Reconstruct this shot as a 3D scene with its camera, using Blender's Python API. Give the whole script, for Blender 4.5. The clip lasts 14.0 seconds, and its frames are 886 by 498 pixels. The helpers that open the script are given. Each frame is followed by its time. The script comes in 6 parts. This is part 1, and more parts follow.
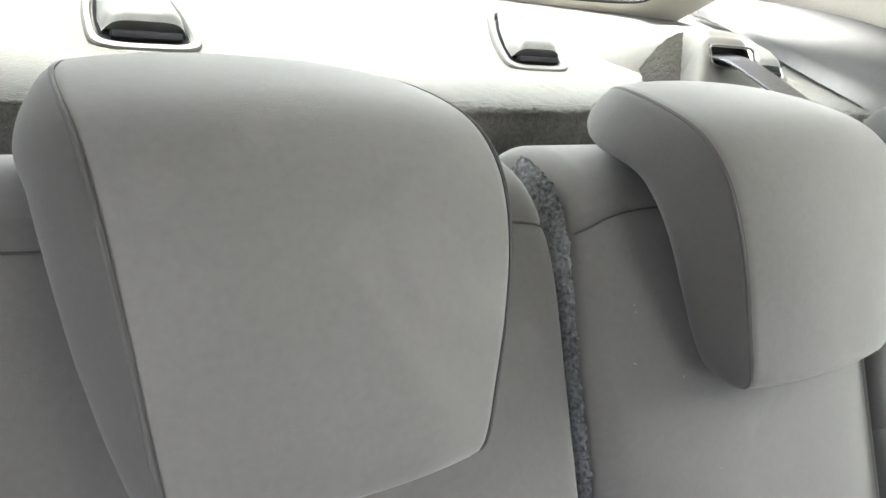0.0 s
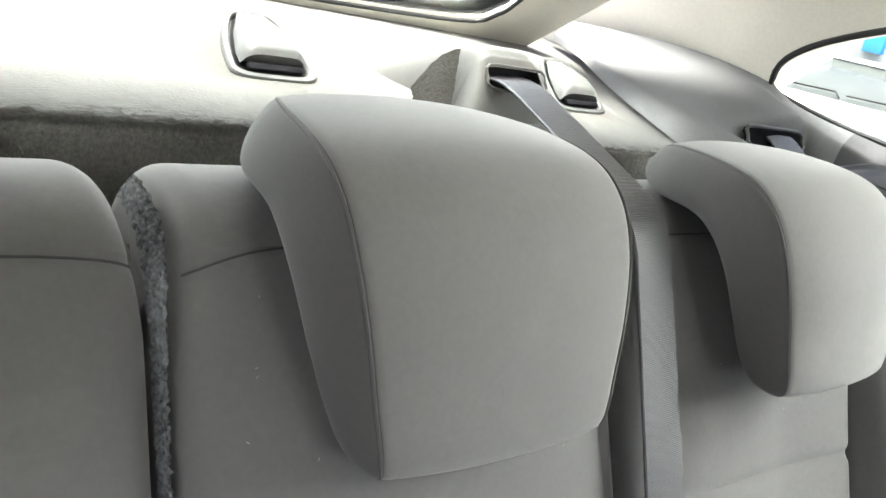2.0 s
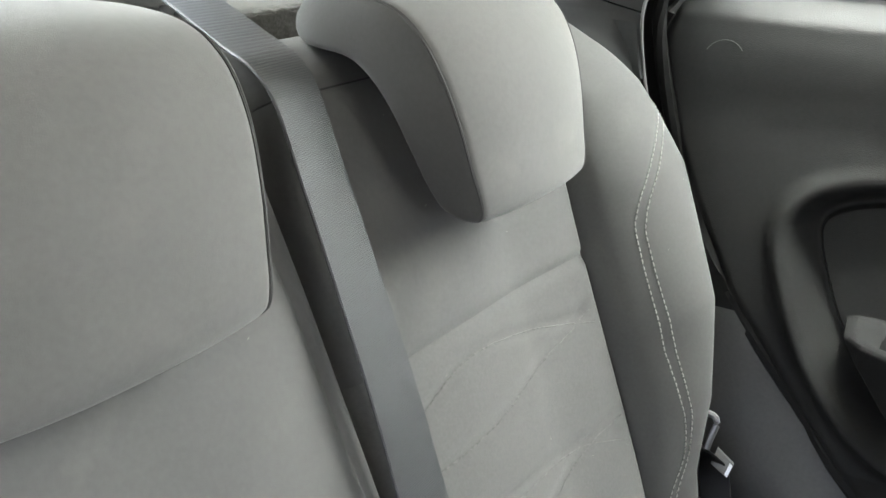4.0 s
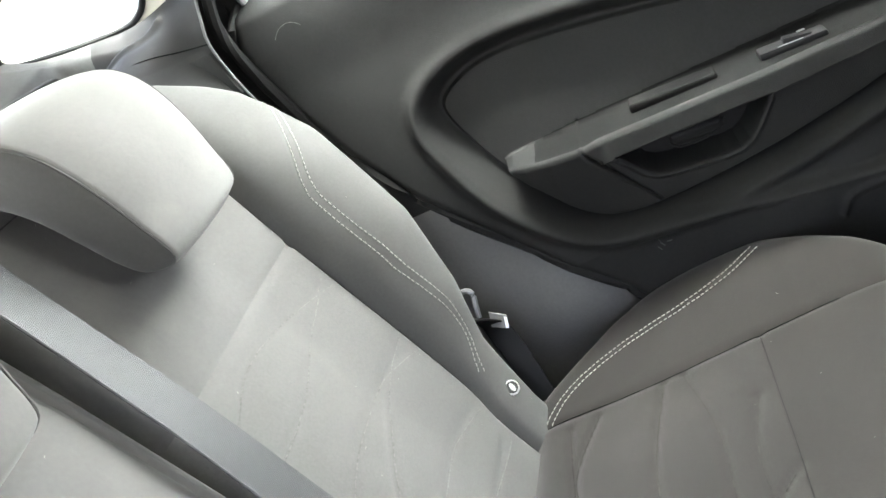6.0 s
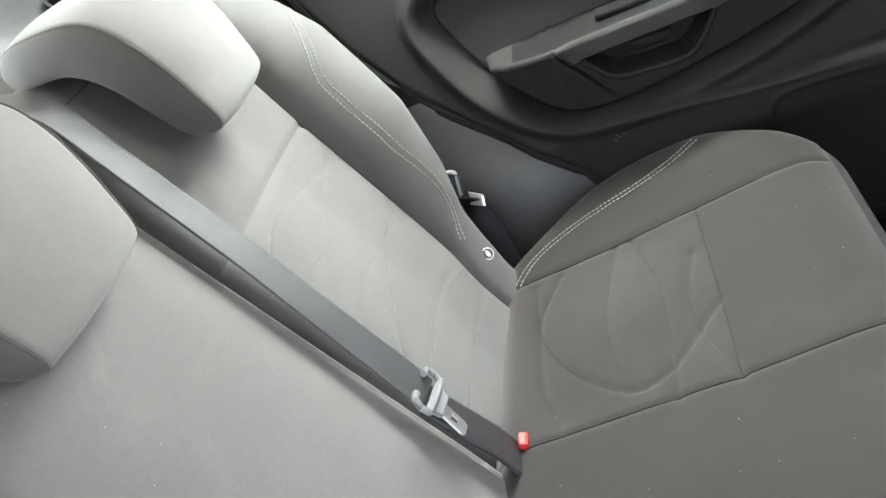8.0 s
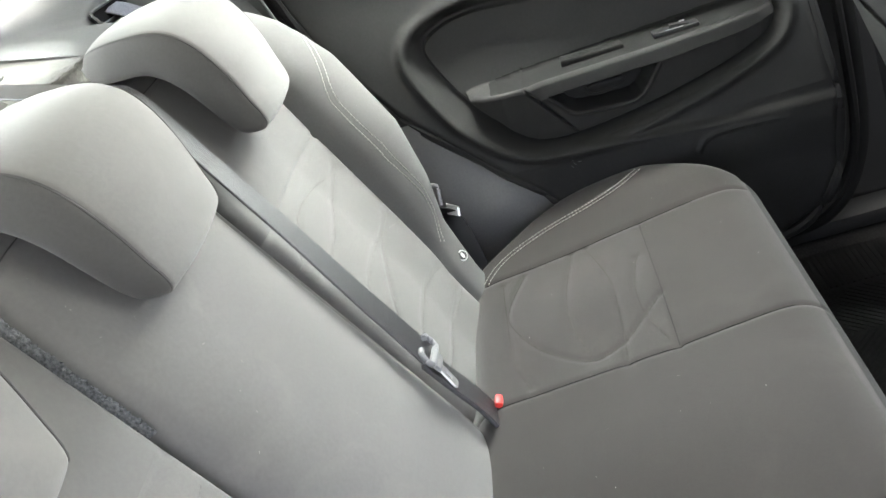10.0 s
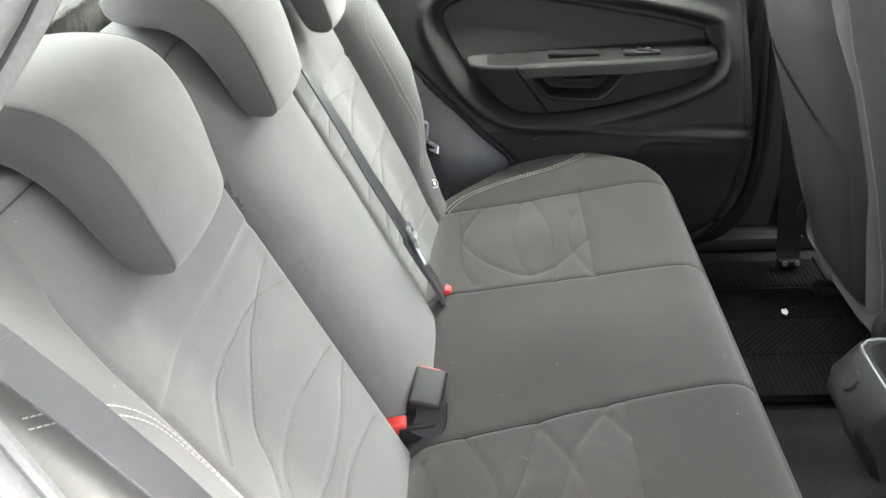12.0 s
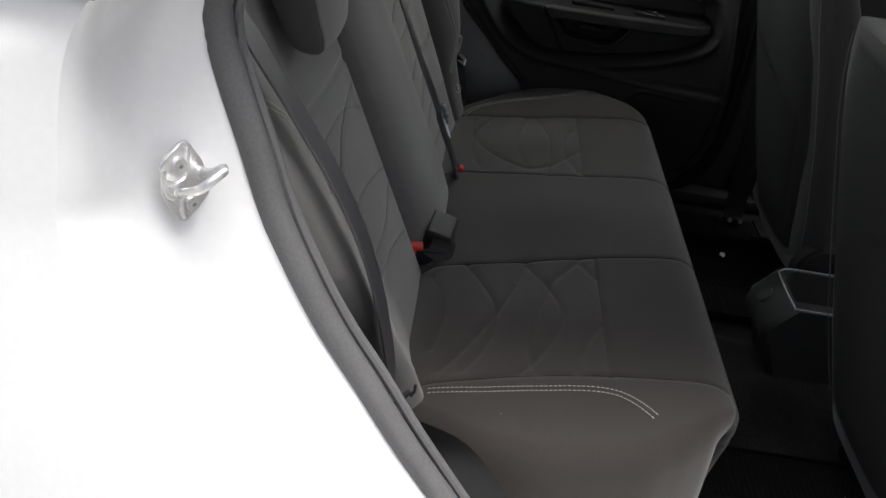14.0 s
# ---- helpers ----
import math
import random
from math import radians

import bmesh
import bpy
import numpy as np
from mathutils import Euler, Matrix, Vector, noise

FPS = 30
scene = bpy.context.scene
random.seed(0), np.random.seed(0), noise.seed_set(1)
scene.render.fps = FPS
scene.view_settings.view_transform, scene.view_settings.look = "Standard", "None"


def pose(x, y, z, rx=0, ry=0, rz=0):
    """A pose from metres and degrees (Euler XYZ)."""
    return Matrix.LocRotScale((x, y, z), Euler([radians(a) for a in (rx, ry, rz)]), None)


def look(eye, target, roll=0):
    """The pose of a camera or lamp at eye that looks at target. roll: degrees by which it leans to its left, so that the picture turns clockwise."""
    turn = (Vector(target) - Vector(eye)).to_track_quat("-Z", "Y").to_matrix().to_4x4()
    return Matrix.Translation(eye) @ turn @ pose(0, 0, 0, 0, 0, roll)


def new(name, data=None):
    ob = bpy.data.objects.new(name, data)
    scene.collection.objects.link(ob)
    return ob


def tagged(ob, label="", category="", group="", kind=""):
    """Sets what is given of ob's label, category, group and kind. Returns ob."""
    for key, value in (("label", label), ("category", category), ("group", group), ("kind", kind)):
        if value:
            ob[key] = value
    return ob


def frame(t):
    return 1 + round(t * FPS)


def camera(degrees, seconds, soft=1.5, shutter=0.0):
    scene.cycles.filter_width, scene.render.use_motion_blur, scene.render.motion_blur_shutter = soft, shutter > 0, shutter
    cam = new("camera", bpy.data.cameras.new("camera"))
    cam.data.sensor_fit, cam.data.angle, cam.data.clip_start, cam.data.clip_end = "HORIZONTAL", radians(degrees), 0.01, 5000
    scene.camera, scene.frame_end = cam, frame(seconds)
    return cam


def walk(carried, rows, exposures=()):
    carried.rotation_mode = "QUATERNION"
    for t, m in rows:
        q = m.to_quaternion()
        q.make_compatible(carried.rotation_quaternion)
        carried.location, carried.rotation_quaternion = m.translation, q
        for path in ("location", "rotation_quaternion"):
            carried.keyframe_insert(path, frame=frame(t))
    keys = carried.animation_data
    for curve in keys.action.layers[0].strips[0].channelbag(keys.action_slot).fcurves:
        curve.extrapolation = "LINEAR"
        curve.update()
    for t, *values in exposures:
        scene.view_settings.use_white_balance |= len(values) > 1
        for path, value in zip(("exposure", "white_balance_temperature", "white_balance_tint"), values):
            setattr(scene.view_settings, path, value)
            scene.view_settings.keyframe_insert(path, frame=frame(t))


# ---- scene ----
cam = camera(52.0, 14.0)
PATH = [
    (0, (-0.544, -0.264, 1.217), (0.67, 1.183, 0.56), 9.5),
    (0.5, (-0.486, -0.264, 1.213), (0.716, 1.208, 0.591), 10.0),
    (1, (-0.424, -0.264, 1.213), (0.788, 1.206, 0.603), 11.2),
    (1.5, (-0.374, -0.274, 1.217), (0.878, 1.168, 0.621), 12.5),
    (2, (-0.325, -0.29, 1.224), (0.976, 1.112, 0.64), 13.0),
    (2.5, (-0.274, -0.299, 1.229), (1.082, 1.05, 0.643), 12.2),
    (3, (-0.23, -0.304, 1.228), (1.189, 0.97, 0.626), 9.1),
    (3.5, (-0.213, -0.325, 1.218), (1.231, 0.864, 0.512), 6.0),
    (4, (-0.216, -0.339, 1.209), (1.302, 0.717, 0.447), 1.4),
    (4.2, (-0.222, -0.369, 1.203), (1.311, 0.678, 0.459), -3.6),
    (6.3, (-0.339, -0.434, 1.169), (1.413, 0.143, 0.397), -30.7),
    (6.5, (-0.359, -0.436, 1.176), (1.393, 0.131, 0.396), -30.8),
    (7, (-0.413, -0.44, 1.18), (1.336, 0.119, 0.386), -29.6),
    (7.5, (-0.459, -0.429, 1.194), (1.254, 0.128, 0.325), -28.2),
    (8, (-0.496, -0.428, 1.213), (1.175, 0.146, 0.277), -28.1),
    (10.3, (-0.763, -0.358, 1.296), (0.985, -0.029, 0.382), -20.9),
    (10.5, (-0.804, -0.359, 1.3), (0.949, -0.043, 0.392), -20.1),
    (11, (-0.895, -0.314, 1.308), (0.874, -0.092, 0.401), -15.9),
    (11.5, (-0.978, -0.282, 1.316), (0.779, -0.105, 0.379), -10.4),
    (12, (-1.054, -0.25, 1.34), (0.696, -0.134, 0.379), -3.7),
    (12.5, (-1.144, -0.23, 1.366), (0.614, -0.126, 0.419), 1.4),
    (13, (-1.25, -0.208, 1.366), (0.497, -0.109, 0.396), 6.2),
    (13.5, (-1.348, -0.176, 1.349), (0.382, -0.124, 0.346), 8.9),
    (14, (-1.418, -0.159, 1.329), (0.312, -0.162, 0.325), 9.1),
]
EXPOSURES = [(0.0, 2.88, 6400, 5), (1.5, 2.8, 6400, 5), (3.0, 2.62, 6350, 4), (3.6, 2.62, 6350, 3), (6.3, 3.5, 6350, 4), (8.2, 3.45, 6350, 4), (10.3, 3.45, 6400, 4), (12.0, 3.42, 6400, 3), (12.3, 3.37, 6400, 3), (12.6, 3.2, 6400, 3), (13.0, 2.65, 6350, 5), (13.5, 1.62, 6350, 6), (14.0, 0.52, 6300, 8)]
walk(cam, [(t, look(eye, target, roll)) for t, eye, target, roll in PATH], EXPOSURES)

# ---- light and sky ----
world = bpy.data.worlds.new("sky")
scene.world = world
world.use_nodes = True
wn = world.node_tree
sky = wn.nodes.new("ShaderNodeTexSky")
sky.sky_type = "NISHITA"
sky.sun_disc = False
sky.sun_elevation, sky.sun_rotation = radians(81), radians(234)
sky.air_density, sky.dust_density, sky.ozone_density = 0.5, 9.0, 1.0
wn.links.new(sky.outputs[0], wn.nodes["Background"].inputs[0])
wn.nodes["Background"].inputs[1].default_value = 0.15
sun_data = bpy.data.lights.new("sun", "SUN")
sun_data.energy, sun_data.angle, sun_data.color = 5.0, radians(34), (1.0, 0.97, 0.92)
sun = new("sun", sun_data)
sun.matrix_world = look((-1.1, -0.8, 9), (0, 0, 0.5))


def window_light(name, eye, target, wide, high, watts):
    """The sky's light in a window's opening."""
    data = bpy.data.lights.new(name, "AREA")
    data.shape, data.size, data.size_y, data.energy, data.color = "RECTANGLE", wide, high, watts, (1.0, 0.985, 0.95)
    ob = new(name, data)
    ob.matrix_world = look(eye, target)
    return ob


window_light("rear_window_light", (0.0, 0.55, 1.36), (0.0, -0.3, 1.03), 1.0, 0.35, 1.15)
window_light("door_opening_light", (-0.98, -0.35, 1.75), (0.0, -0.2, 0.7), 0.8, 0.6, 0.33)
window_light("left_window_light", (0.80, -0.35, 1.27), (-0.13, -0.32, 0.90), 0.6, 0.22, 1.55)
window_light("windscreen_light", (0.0, -1.95, 1.25), (0.0, -0.4, 0.8), 1.0, 0.4, 2.0)

# ---- materials ----


def material(name, base, rough=0.6, metal=0.0, vary=0.12, scale=30.0, bump=0.0, bump_scale=800.0, fine="noise", sheen=0.0, spec=0.5, stain=0.0, coat=0.0):
    """A surface with colour variation at two scales and a fine relief."""
    m = bpy.data.materials.new(name)
    m.use_nodes = True
    n, l = m.node_tree.nodes, m.node_tree.links
    b = n["Principled BSDF"]
    b.inputs["Roughness"].default_value, b.inputs["Metallic"].default_value = rough, metal
    b.inputs["Specular IOR Level"].default_value = spec
    b.inputs["Sheen Weight"].default_value = sheen
    b.inputs["Sheen Roughness"].default_value = 0.5
    b.inputs["Coat Weight"].default_value = coat
    co = n.new("ShaderNodeTexCoord")
    big, small = n.new("ShaderNodeTexNoise"), n.new("ShaderNodeTexNoise")
    big.inputs["Scale"].default_value, small.inputs["Scale"].default_value = scale * 0.2, scale * 6
    big.inputs["Detail"].default_value, small.inputs["Detail"].default_value = 4, 2
    mix = n.new("ShaderNodeMath")
    mix.operation = "ADD"
    ramp = n.new("ShaderNodeMapRange")
    ramp.inputs["From Min"].default_value, ramp.inputs["From Max"].default_value = 0.7, 1.3
    ramp.inputs["To Min"].default_value, ramp.inputs["To Max"].default_value = 1 - vary, 1 + vary
    col = n.new("ShaderNodeMix")
    col.data_type, col.blend_type = "RGBA", "MULTIPLY"
    col.inputs["Factor"].default_value = 1.0
    col.inputs[6].default_value = (*base, 1)
    for tex in (big, small):
        l.new(co.outputs["Object"], tex.inputs["Vector"])
    l.new(big.outputs["Fac"], mix.inputs[0])
    l.new(small.outputs["Fac"], mix.inputs[1])
    l.new(mix.outputs[0], ramp.inputs["Value"])
    l.new(ramp.outputs[0], col.inputs[7])
    last = col.outputs[2]
    if stain:
        st = n.new("ShaderNodeTexNoise")
        st.inputs["Scale"].default_value, st.inputs["Detail"].default_value, st.inputs["Distortion"].default_value = 9.0, 6, 1.2
        sr = n.new("ShaderNodeMapRange")
        sr.inputs["From Min"].default_value, sr.inputs["From Max"].default_value = 0.55, 0.75
        sr.inputs["To Max"].default_value = stain
        sm = n.new("ShaderNodeMix")
        sm.data_type = "RGBA"
        sm.inputs[7].default_value = (base[0] * 1.7 + 0.02, base[1] * 1.65 + 0.02, base[2] * 1.55 + 0.02, 1)
        l.new(co.outputs["Object"], st.inputs["Vector"])
        l.new(st.outputs["Fac"], sr.inputs["Value"])
        l.new(sr.outputs[0], sm.inputs[0])
        l.new(last, sm.inputs[6])
        last = sm.outputs[2]
    l.new(last, b.inputs["Base Color"])
    if bump:
        if fine == "weave":
            t1, t2 = n.new("ShaderNodeTexWave"), n.new("ShaderNodeTexWave")
            t1.bands_direction, t2.bands_direction = "X", "Z"
            for t in (t1, t2):
                t.inputs["Scale"].default_value, t.inputs["Distortion"].default_value = bump_scale, 0.6
                l.new(co.outputs["Object"], t.inputs["Vector"])
            mul = n.new("ShaderNodeMath")
            mul.operation = "MULTIPLY"
            l.new(t1.outputs["Fac"], mul.inputs[0])
            l.new(t2.outputs["Fac"], mul.inputs[1])
            h = mul.outputs[0]
        elif fine == "grain":
            t1 = n.new("ShaderNodeTexVoronoi")
            t1.inputs["Scale"].default_value = bump_scale
            l.new(co.outputs["Object"], t1.inputs["Vector"])
            h = t1.outputs["Distance"]
        else:
            t1 = n.new("ShaderNodeTexNoise")
            t1.inputs["Scale"].default_value, t1.inputs["Detail"].default_value = bump_scale, 3
            l.new(co.outputs["Object"], t1.inputs["Vector"])
            h = t1.outputs["Fac"]
        bp = n.new("ShaderNodeBump")
        bp.inputs["Strength"].default_value, bp.inputs["Distance"].default_value = bump, 0.001
        l.new(h, bp.inputs["Height"])
        l.new(bp.outputs[0], b.inputs["Normal"])
    return m


FABRIC = material("seat_knit", (0.135, 0.132, 0.128), 0.95, vary=0.06, scale=40, bump=0.18, bump_scale=1400, sheen=0.25, spec=0.2, stain=0.18)
INSERT = material("seat_insert_cloth", (0.140, 0.137, 0.132), 0.95, vary=0.08, scale=60, bump=0.22, bump_scale=1100, sheen=0.3, spec=0.2, stain=0.12)
BOLSTER = material("seat_bolster_cloth", (0.115, 0.113, 0.11), 0.9, vary=0.06, scale=50, bump=0.18, bump_scale=1400, sheen=0.2, spec=0.25, stain=0.14)
# Same seat cloth; the cushion's shade is put into darker base colours.
SEAT_TOP = material("shaded_seat_cloth", (0.0295, 0.0260, 0.0236), 0.95, vary=0.08, scale=45, bump=0.2, bump_scale=1300, sheen=0.2, spec=0.2, stain=0.16)
SEAT_TOP_INSERT = material("shaded_insert_cloth", (0.0320, 0.0284, 0.0260), 0.95, vary=0.09, scale=60, bump=0.24, bump_scale=1100, sheen=0.25, spec=0.2, stain=0.2)
FRONT_CLOTH = material("front_seat_cloth", (0.055, 0.0545, 0.054), 0.9, vary=0.1, scale=50, bump=0.2, bump_scale=1200, sheen=0.1, spec=0.25, stain=0.03)
FRONT_PANEL = material("front_seat_rear_vinyl", (0.011, 0.011, 0.0115), 0.7, vary=0.12, scale=40, bump=0.2, bump_scale=900, fine="grain", stain=0.02)
# The skirt's shade put into its colour; also serves the dark bench seams.
SKIRT = material("shaded_skirt_and_seam_cloth", (0.012, 0.0112, 0.0106), 0.95, vary=0.1, scale=45, bump=0.2, bump_scale=1300, sheen=0.1, spec=0.2, stain=0.08)
# Headrest sides and undersides: the pad's cloth with shade put into its colour.
SIDE = material("shaded_headrest_cloth", (0.062, 0.061, 0.060), 0.9, vary=0.06, scale=50, bump=0.18, bump_scale=1400, sheen=0.15, spec=0.25)
THREAD = material("pale_thread", (0.42, 0.41, 0.38), 0.8, vary=0.1, scale=200)
CREASE = material("worn_crease_thread", (0.17, 0.167, 0.16), 0.9, vary=0.35, scale=60, spec=0.15)
CUSH_CREASE = material("worn_cushion_crease", (0.056, 0.0525, 0.048), 0.9, vary=0.5, scale=60, spec=0.15)
# Near-black stands in for the shade inside slots; also colours the trim joint.
VOID = material("unlit_hollow", (0.006, 0.006, 0.007), 0.95, vary=0.1, scale=40, spec=0.05)
DARK_THREAD = material("dark_thread", (0.06, 0.059, 0.058), 0.8, vary=0.1, scale=200)
FELT = material("carpet_edge_felt", (0.15, 0.155, 0.16), 1.0, vary=0.7, scale=55, bump=1.0, bump_scale=600, spec=0.1)
SHELF = material("shelf_felt", (0.055, 0.0535, 0.0480), 1.0, vary=0.12, scale=70, bump=0.7, bump_scale=450, sheen=0.2, spec=0.15)
# Shelf felt again, with light put into a brighter colour for the drop.
LIT_FELT = material("lit_felt_pile", (0.15, 0.147, 0.135), 1.0, vary=0.3, scale=60, bump=1.0, bump_scale=450, sheen=0.3, spec=0.1)
SHELF_EDGE = material("shelf_pile", (0.026, 0.025, 0.0228), 1.0, vary=0.25, scale=60, bump=1.0, bump_scale=450, spec=0.1)
CARPET = material("floor_carpet", (0.018, 0.0175, 0.017), 1.0, vary=0.5, scale=50, bump=1.0, bump_scale=500, spec=0.1, stain=0.05)
PLASTIC = material("dark_grained_plastic", (0.022, 0.022, 0.022), 0.62, vary=0.1, scale=40, bump=0.22, bump_scale=900, fine="grain", stain=0.02, spec=0.22)
TRIM = material("grey_trim_plastic", (0.12, 0.122, 0.123), 0.72, vary=0.08, scale=40, bump=0.15, bump_scale=900, fine="grain", stain=0.05, spec=0.15)
SIDE_TRIM = material("lit_trim_and_tongue_grey", (0.17, 0.168, 0.165), 0.6, vary=0.08, scale=40, bump=0.15, bump_scale=900, fine="grain", stain=0.02)
# Quarter trim's front, with its shade put into a darker colour.
SHADED_TRIM = material("shaded_satin_trim", (0.017, 0.017, 0.018), 0.45, vary=0.1, scale=40, bump=0.12, bump_scale=900, fine="grain", spec=0.35, stain=0.02)
ANCHOR = material("shelf_fitting_plastic", (0.052, 0.053, 0.051), 0.42, vary=0.06, scale=40, bump=0.1, bump_scale=900, fine="grain")
# Holds the armrest top's shade in its colour; also the left seal's black.
SOFT_BLACK = material("shaded_armrest_and_seal_black", (0.009, 0.009, 0.009), 0.8, vary=0.1, scale=40, bump=0.2, bump_scale=900, fine="grain", spec=0.12)
CONSOLE = material("console_plastic", (0.030, 0.0308, 0.0300), 0.28, vary=0.1, scale=40, bump=0.12, bump_scale=900, fine="grain", spec=0.5)
BLACK = material("black_plastic", (0.010, 0.010, 0.011), 0.55, vary=0.1, scale=60, bump=0.08, bump_scale=700, fine="grain", spec=0.28)
PALE_RUBBER = material("grey_weather_rubber", (0.11, 0.11, 0.112), 0.55, vary=0.15, scale=50, bump=0.2, bump_scale=300)
RUBBER = material("weather_rubber", (0.024, 0.024, 0.025), 0.6, vary=0.15, scale=50, bump=0.2, bump_scale=300)
MAT = material("rubber_mat", (0.007, 0.007, 0.0068), 0.9, vary=0.3, scale=40, bump=0.3, bump_scale=400, stain=0.02, spec=0.1)
BELT = material("belt_webbing", (0.034, 0.0335, 0.037), 0.32, vary=0.14, scale=120, bump=0.38, bump_scale=260, fine="weave", spec=0.95)
BEIGE = material("pale_headliner", (0.62, 0.60, 0.54), 0.95, vary=0.05, scale=40, bump=0.3, bump_scale=700, spec=0.15)
PAINT = material("white_car_paint", (0.84, 0.85, 0.85), 0.25, vary=0.02, scale=20, coat=0.6)
DULL_STEEL = material("dull_steel", (0.34, 0.34, 0.35), 0.42, metal=0.9, vary=0.1, scale=80, bump=0.1, bump_scale=400)
CHROME = material("brushed_steel", (0.80, 0.80, 0.80), 0.42, metal=1.0, vary=0.1, scale=80, bump=0.1, bump_scale=400)
SILVER = material("silver_grey_plastic", (0.22, 0.225, 0.235), 0.35, vary=0.08, scale=60)
RED = material("red_button", (0.55, 0.035, 0.03), 0.4, vary=0.08, scale=60)
WHITE = material("white_label", (0.75, 0.75, 0.73), 0.5, vary=0.05, scale=60)
TYRE = material("tyre_rubber", (0.02, 0.02, 0.02), 0.8, vary=0.2, scale=40, bump=0.4, bump_scale=100)
ASPHALT = material("asphalt", (0.13, 0.128, 0.122), 0.9, vary=0.35, scale=8, bump=1.0, bump_scale=90, stain=0.3)
WALL = material("pale_render", (0.6, 0.6, 0.58), 0.9, vary=0.08, scale=2)
TOWER = material("pale_moulded_plastic", (0.062, 0.0605, 0.056), 0.6, vary=0.06, scale=40, bump=0.1, bump_scale=900, fine="grain")
PANE = material("pale_workshop_glass", (0.30, 0.32, 0.32), 0.5, vary=0.2, scale=3)
BLUE = material("blue_sign", (0.05, 0.28, 0.62), 0.4, vary=0.05, scale=4)
GREYPANEL = material("grey_cladding", (0.3, 0.31, 0.32), 0.6, vary=0.1, scale=3)


def glass_material():
    m = bpy.data.materials.new("tinted_window_glass")
    m.use_nodes = True
    b = m.node_tree.nodes["Principled BSDF"]
    b.inputs["Base Color"].default_value = (0.70, 0.73, 0.72, 1)
    b.inputs["Roughness"].default_value, b.inputs["Transmission Weight"].default_value, b.inputs["IOR"].default_value = 0.0, 1.0, 1.1
    return m


GLASS = glass_material()
# The quarter window's blue reflection, put into the pane's base colour.
BLUE_PANE = material("blue_reflection_glass", (0.07, 0.13, 0.24), 0.15, vary=0.15, scale=2, spec=0.5)
TINT = material("dark_car_glass", (0.06, 0.066, 0.063), 0.12, vary=0.08, scale=1, spec=0.4)

# ---- mesh helpers ----


def mesh_object(name, verts, faces, mat, parent=None, label="", smooth=True, sharp=50):
    me = bpy.data.meshes.new(name)
    me.from_pydata([tuple(map(float, v)) for v in verts], [], [tuple(map(int, f)) for f in faces])
    me.materials.append(mat)
    me.update()
    if smooth:
        me.polygons.foreach_set("use_smooth", [True] * len(me.polygons))
        me.set_sharp_from_angle(angle=radians(sharp))
    ob = new(name, me)
    if parent:
        ob.parent = parent
    if label:
        tagged(ob, label=label)
    return ob


def part(name, bm, mat, parent=None, label="", sharp=40):
    """Links a bmesh as one mesh object under a thing or a part."""
    bmesh.ops.recalc_face_normals(bm, faces=bm.faces[:])
    me = bpy.data.meshes.new(name)
    bm.to_mesh(me)
    bm.free()
    me.materials.append(mat)
    me.polygons.foreach_set("use_smooth", [True] * len(me.polygons))
    me.set_sharp_from_angle(angle=radians(sharp))
    ob = new(name, me)
    if parent:
        ob.parent = parent
    if label:
        tagged(ob, label=label)
    return ob


def empty(name, place=(0, 0, 0), **tags):
    ob = new(name)
    ob.location = place
    ob.empty_display_size = 0.05
    bpy.context.view_layer.update()
    return tagged(ob, **tags)


def under(ob, parent):
    """Parents a part built in world coordinates."""
    ob.parent = parent
    ob.matrix_parent_inverse = parent.matrix_basis.inverted()
    return ob


def smooth_line(points, step=0.01, closed=False):
    """Points along a Catmull-Rom curve."""
    p = [np.array(q, float) for q in points]
    n = len(p)
    out = []
    for i in range(n if closed else n - 1):
        if closed:
            a, b, c, d = p[(i - 1) % n], p[i], p[(i + 1) % n], p[(i + 2) % n]
        else:
            a, b, c, d = p[max(i - 1, 0)], p[i], p[i + 1], p[min(i + 2, n - 1)]
        k = max(1, int(np.linalg.norm(c - b) / step))
        for j in range(k):
            t = j / k
            out.append(0.5 * (2 * b + (c - a) * t + (2 * a - 5 * b + 4 * c - d) * t * t + (3 * b - a - 3 * c + d) * t ** 3))
    if not closed:
        out.append(p[-1])
    return np.array(out)


def even(points, step):
    """The curve resampled to even steps."""
    p = np.asarray(points, float)
    s = np.r_[0, np.cumsum(np.linalg.norm(np.diff(p, axis=0), axis=1))]
    k = max(2, int(s[-1] / step) + 1)
    u = np.linspace(0, s[-1], k)
    return np.stack([np.interp(u, s, p[:, i]) for i in range(p.shape[1])], 1)


def distance(a, b, line):
    """The distance of the grid points (a, b) from a polyline in that plane."""
    line = np.asarray(line, float)
    best = np.full(a.shape, 1e9)
    for p, q in zip(line[:-1], line[1:]):
        d = q - p
        t = np.clip(((a - p[0]) * d[0] + (b - p[1]) * d[1]) / max(d @ d, 1e-12), 0, 1)
        best = np.minimum(best, np.hypot(a - p[0] - t * d[0], b - p[1] - t * d[1]))
    return best


def inside(a, b, poly):
    """Whether grid points lie in a polygon."""
    poly = np.asarray(poly, float)
    hit = np.zeros(a.shape, bool)
    j = len(poly) - 1
    for i in range(len(poly)):
        (xi, yi), (xj, yj) = poly[i], poly[j]
        hit ^= ((yi > b) != (yj > b)) & (a < (xj - xi) * (b - yi) / (yj - yi + 1e-12) + xi)
        j = i
    return hit


def signed(a, b, poly):
    """Signed distance from a closed polygon, minus inside."""
    line = np.r_[poly, poly[:1]]
    return np.where(inside(a, b, poly), -1, 1) * distance(a, b, line)


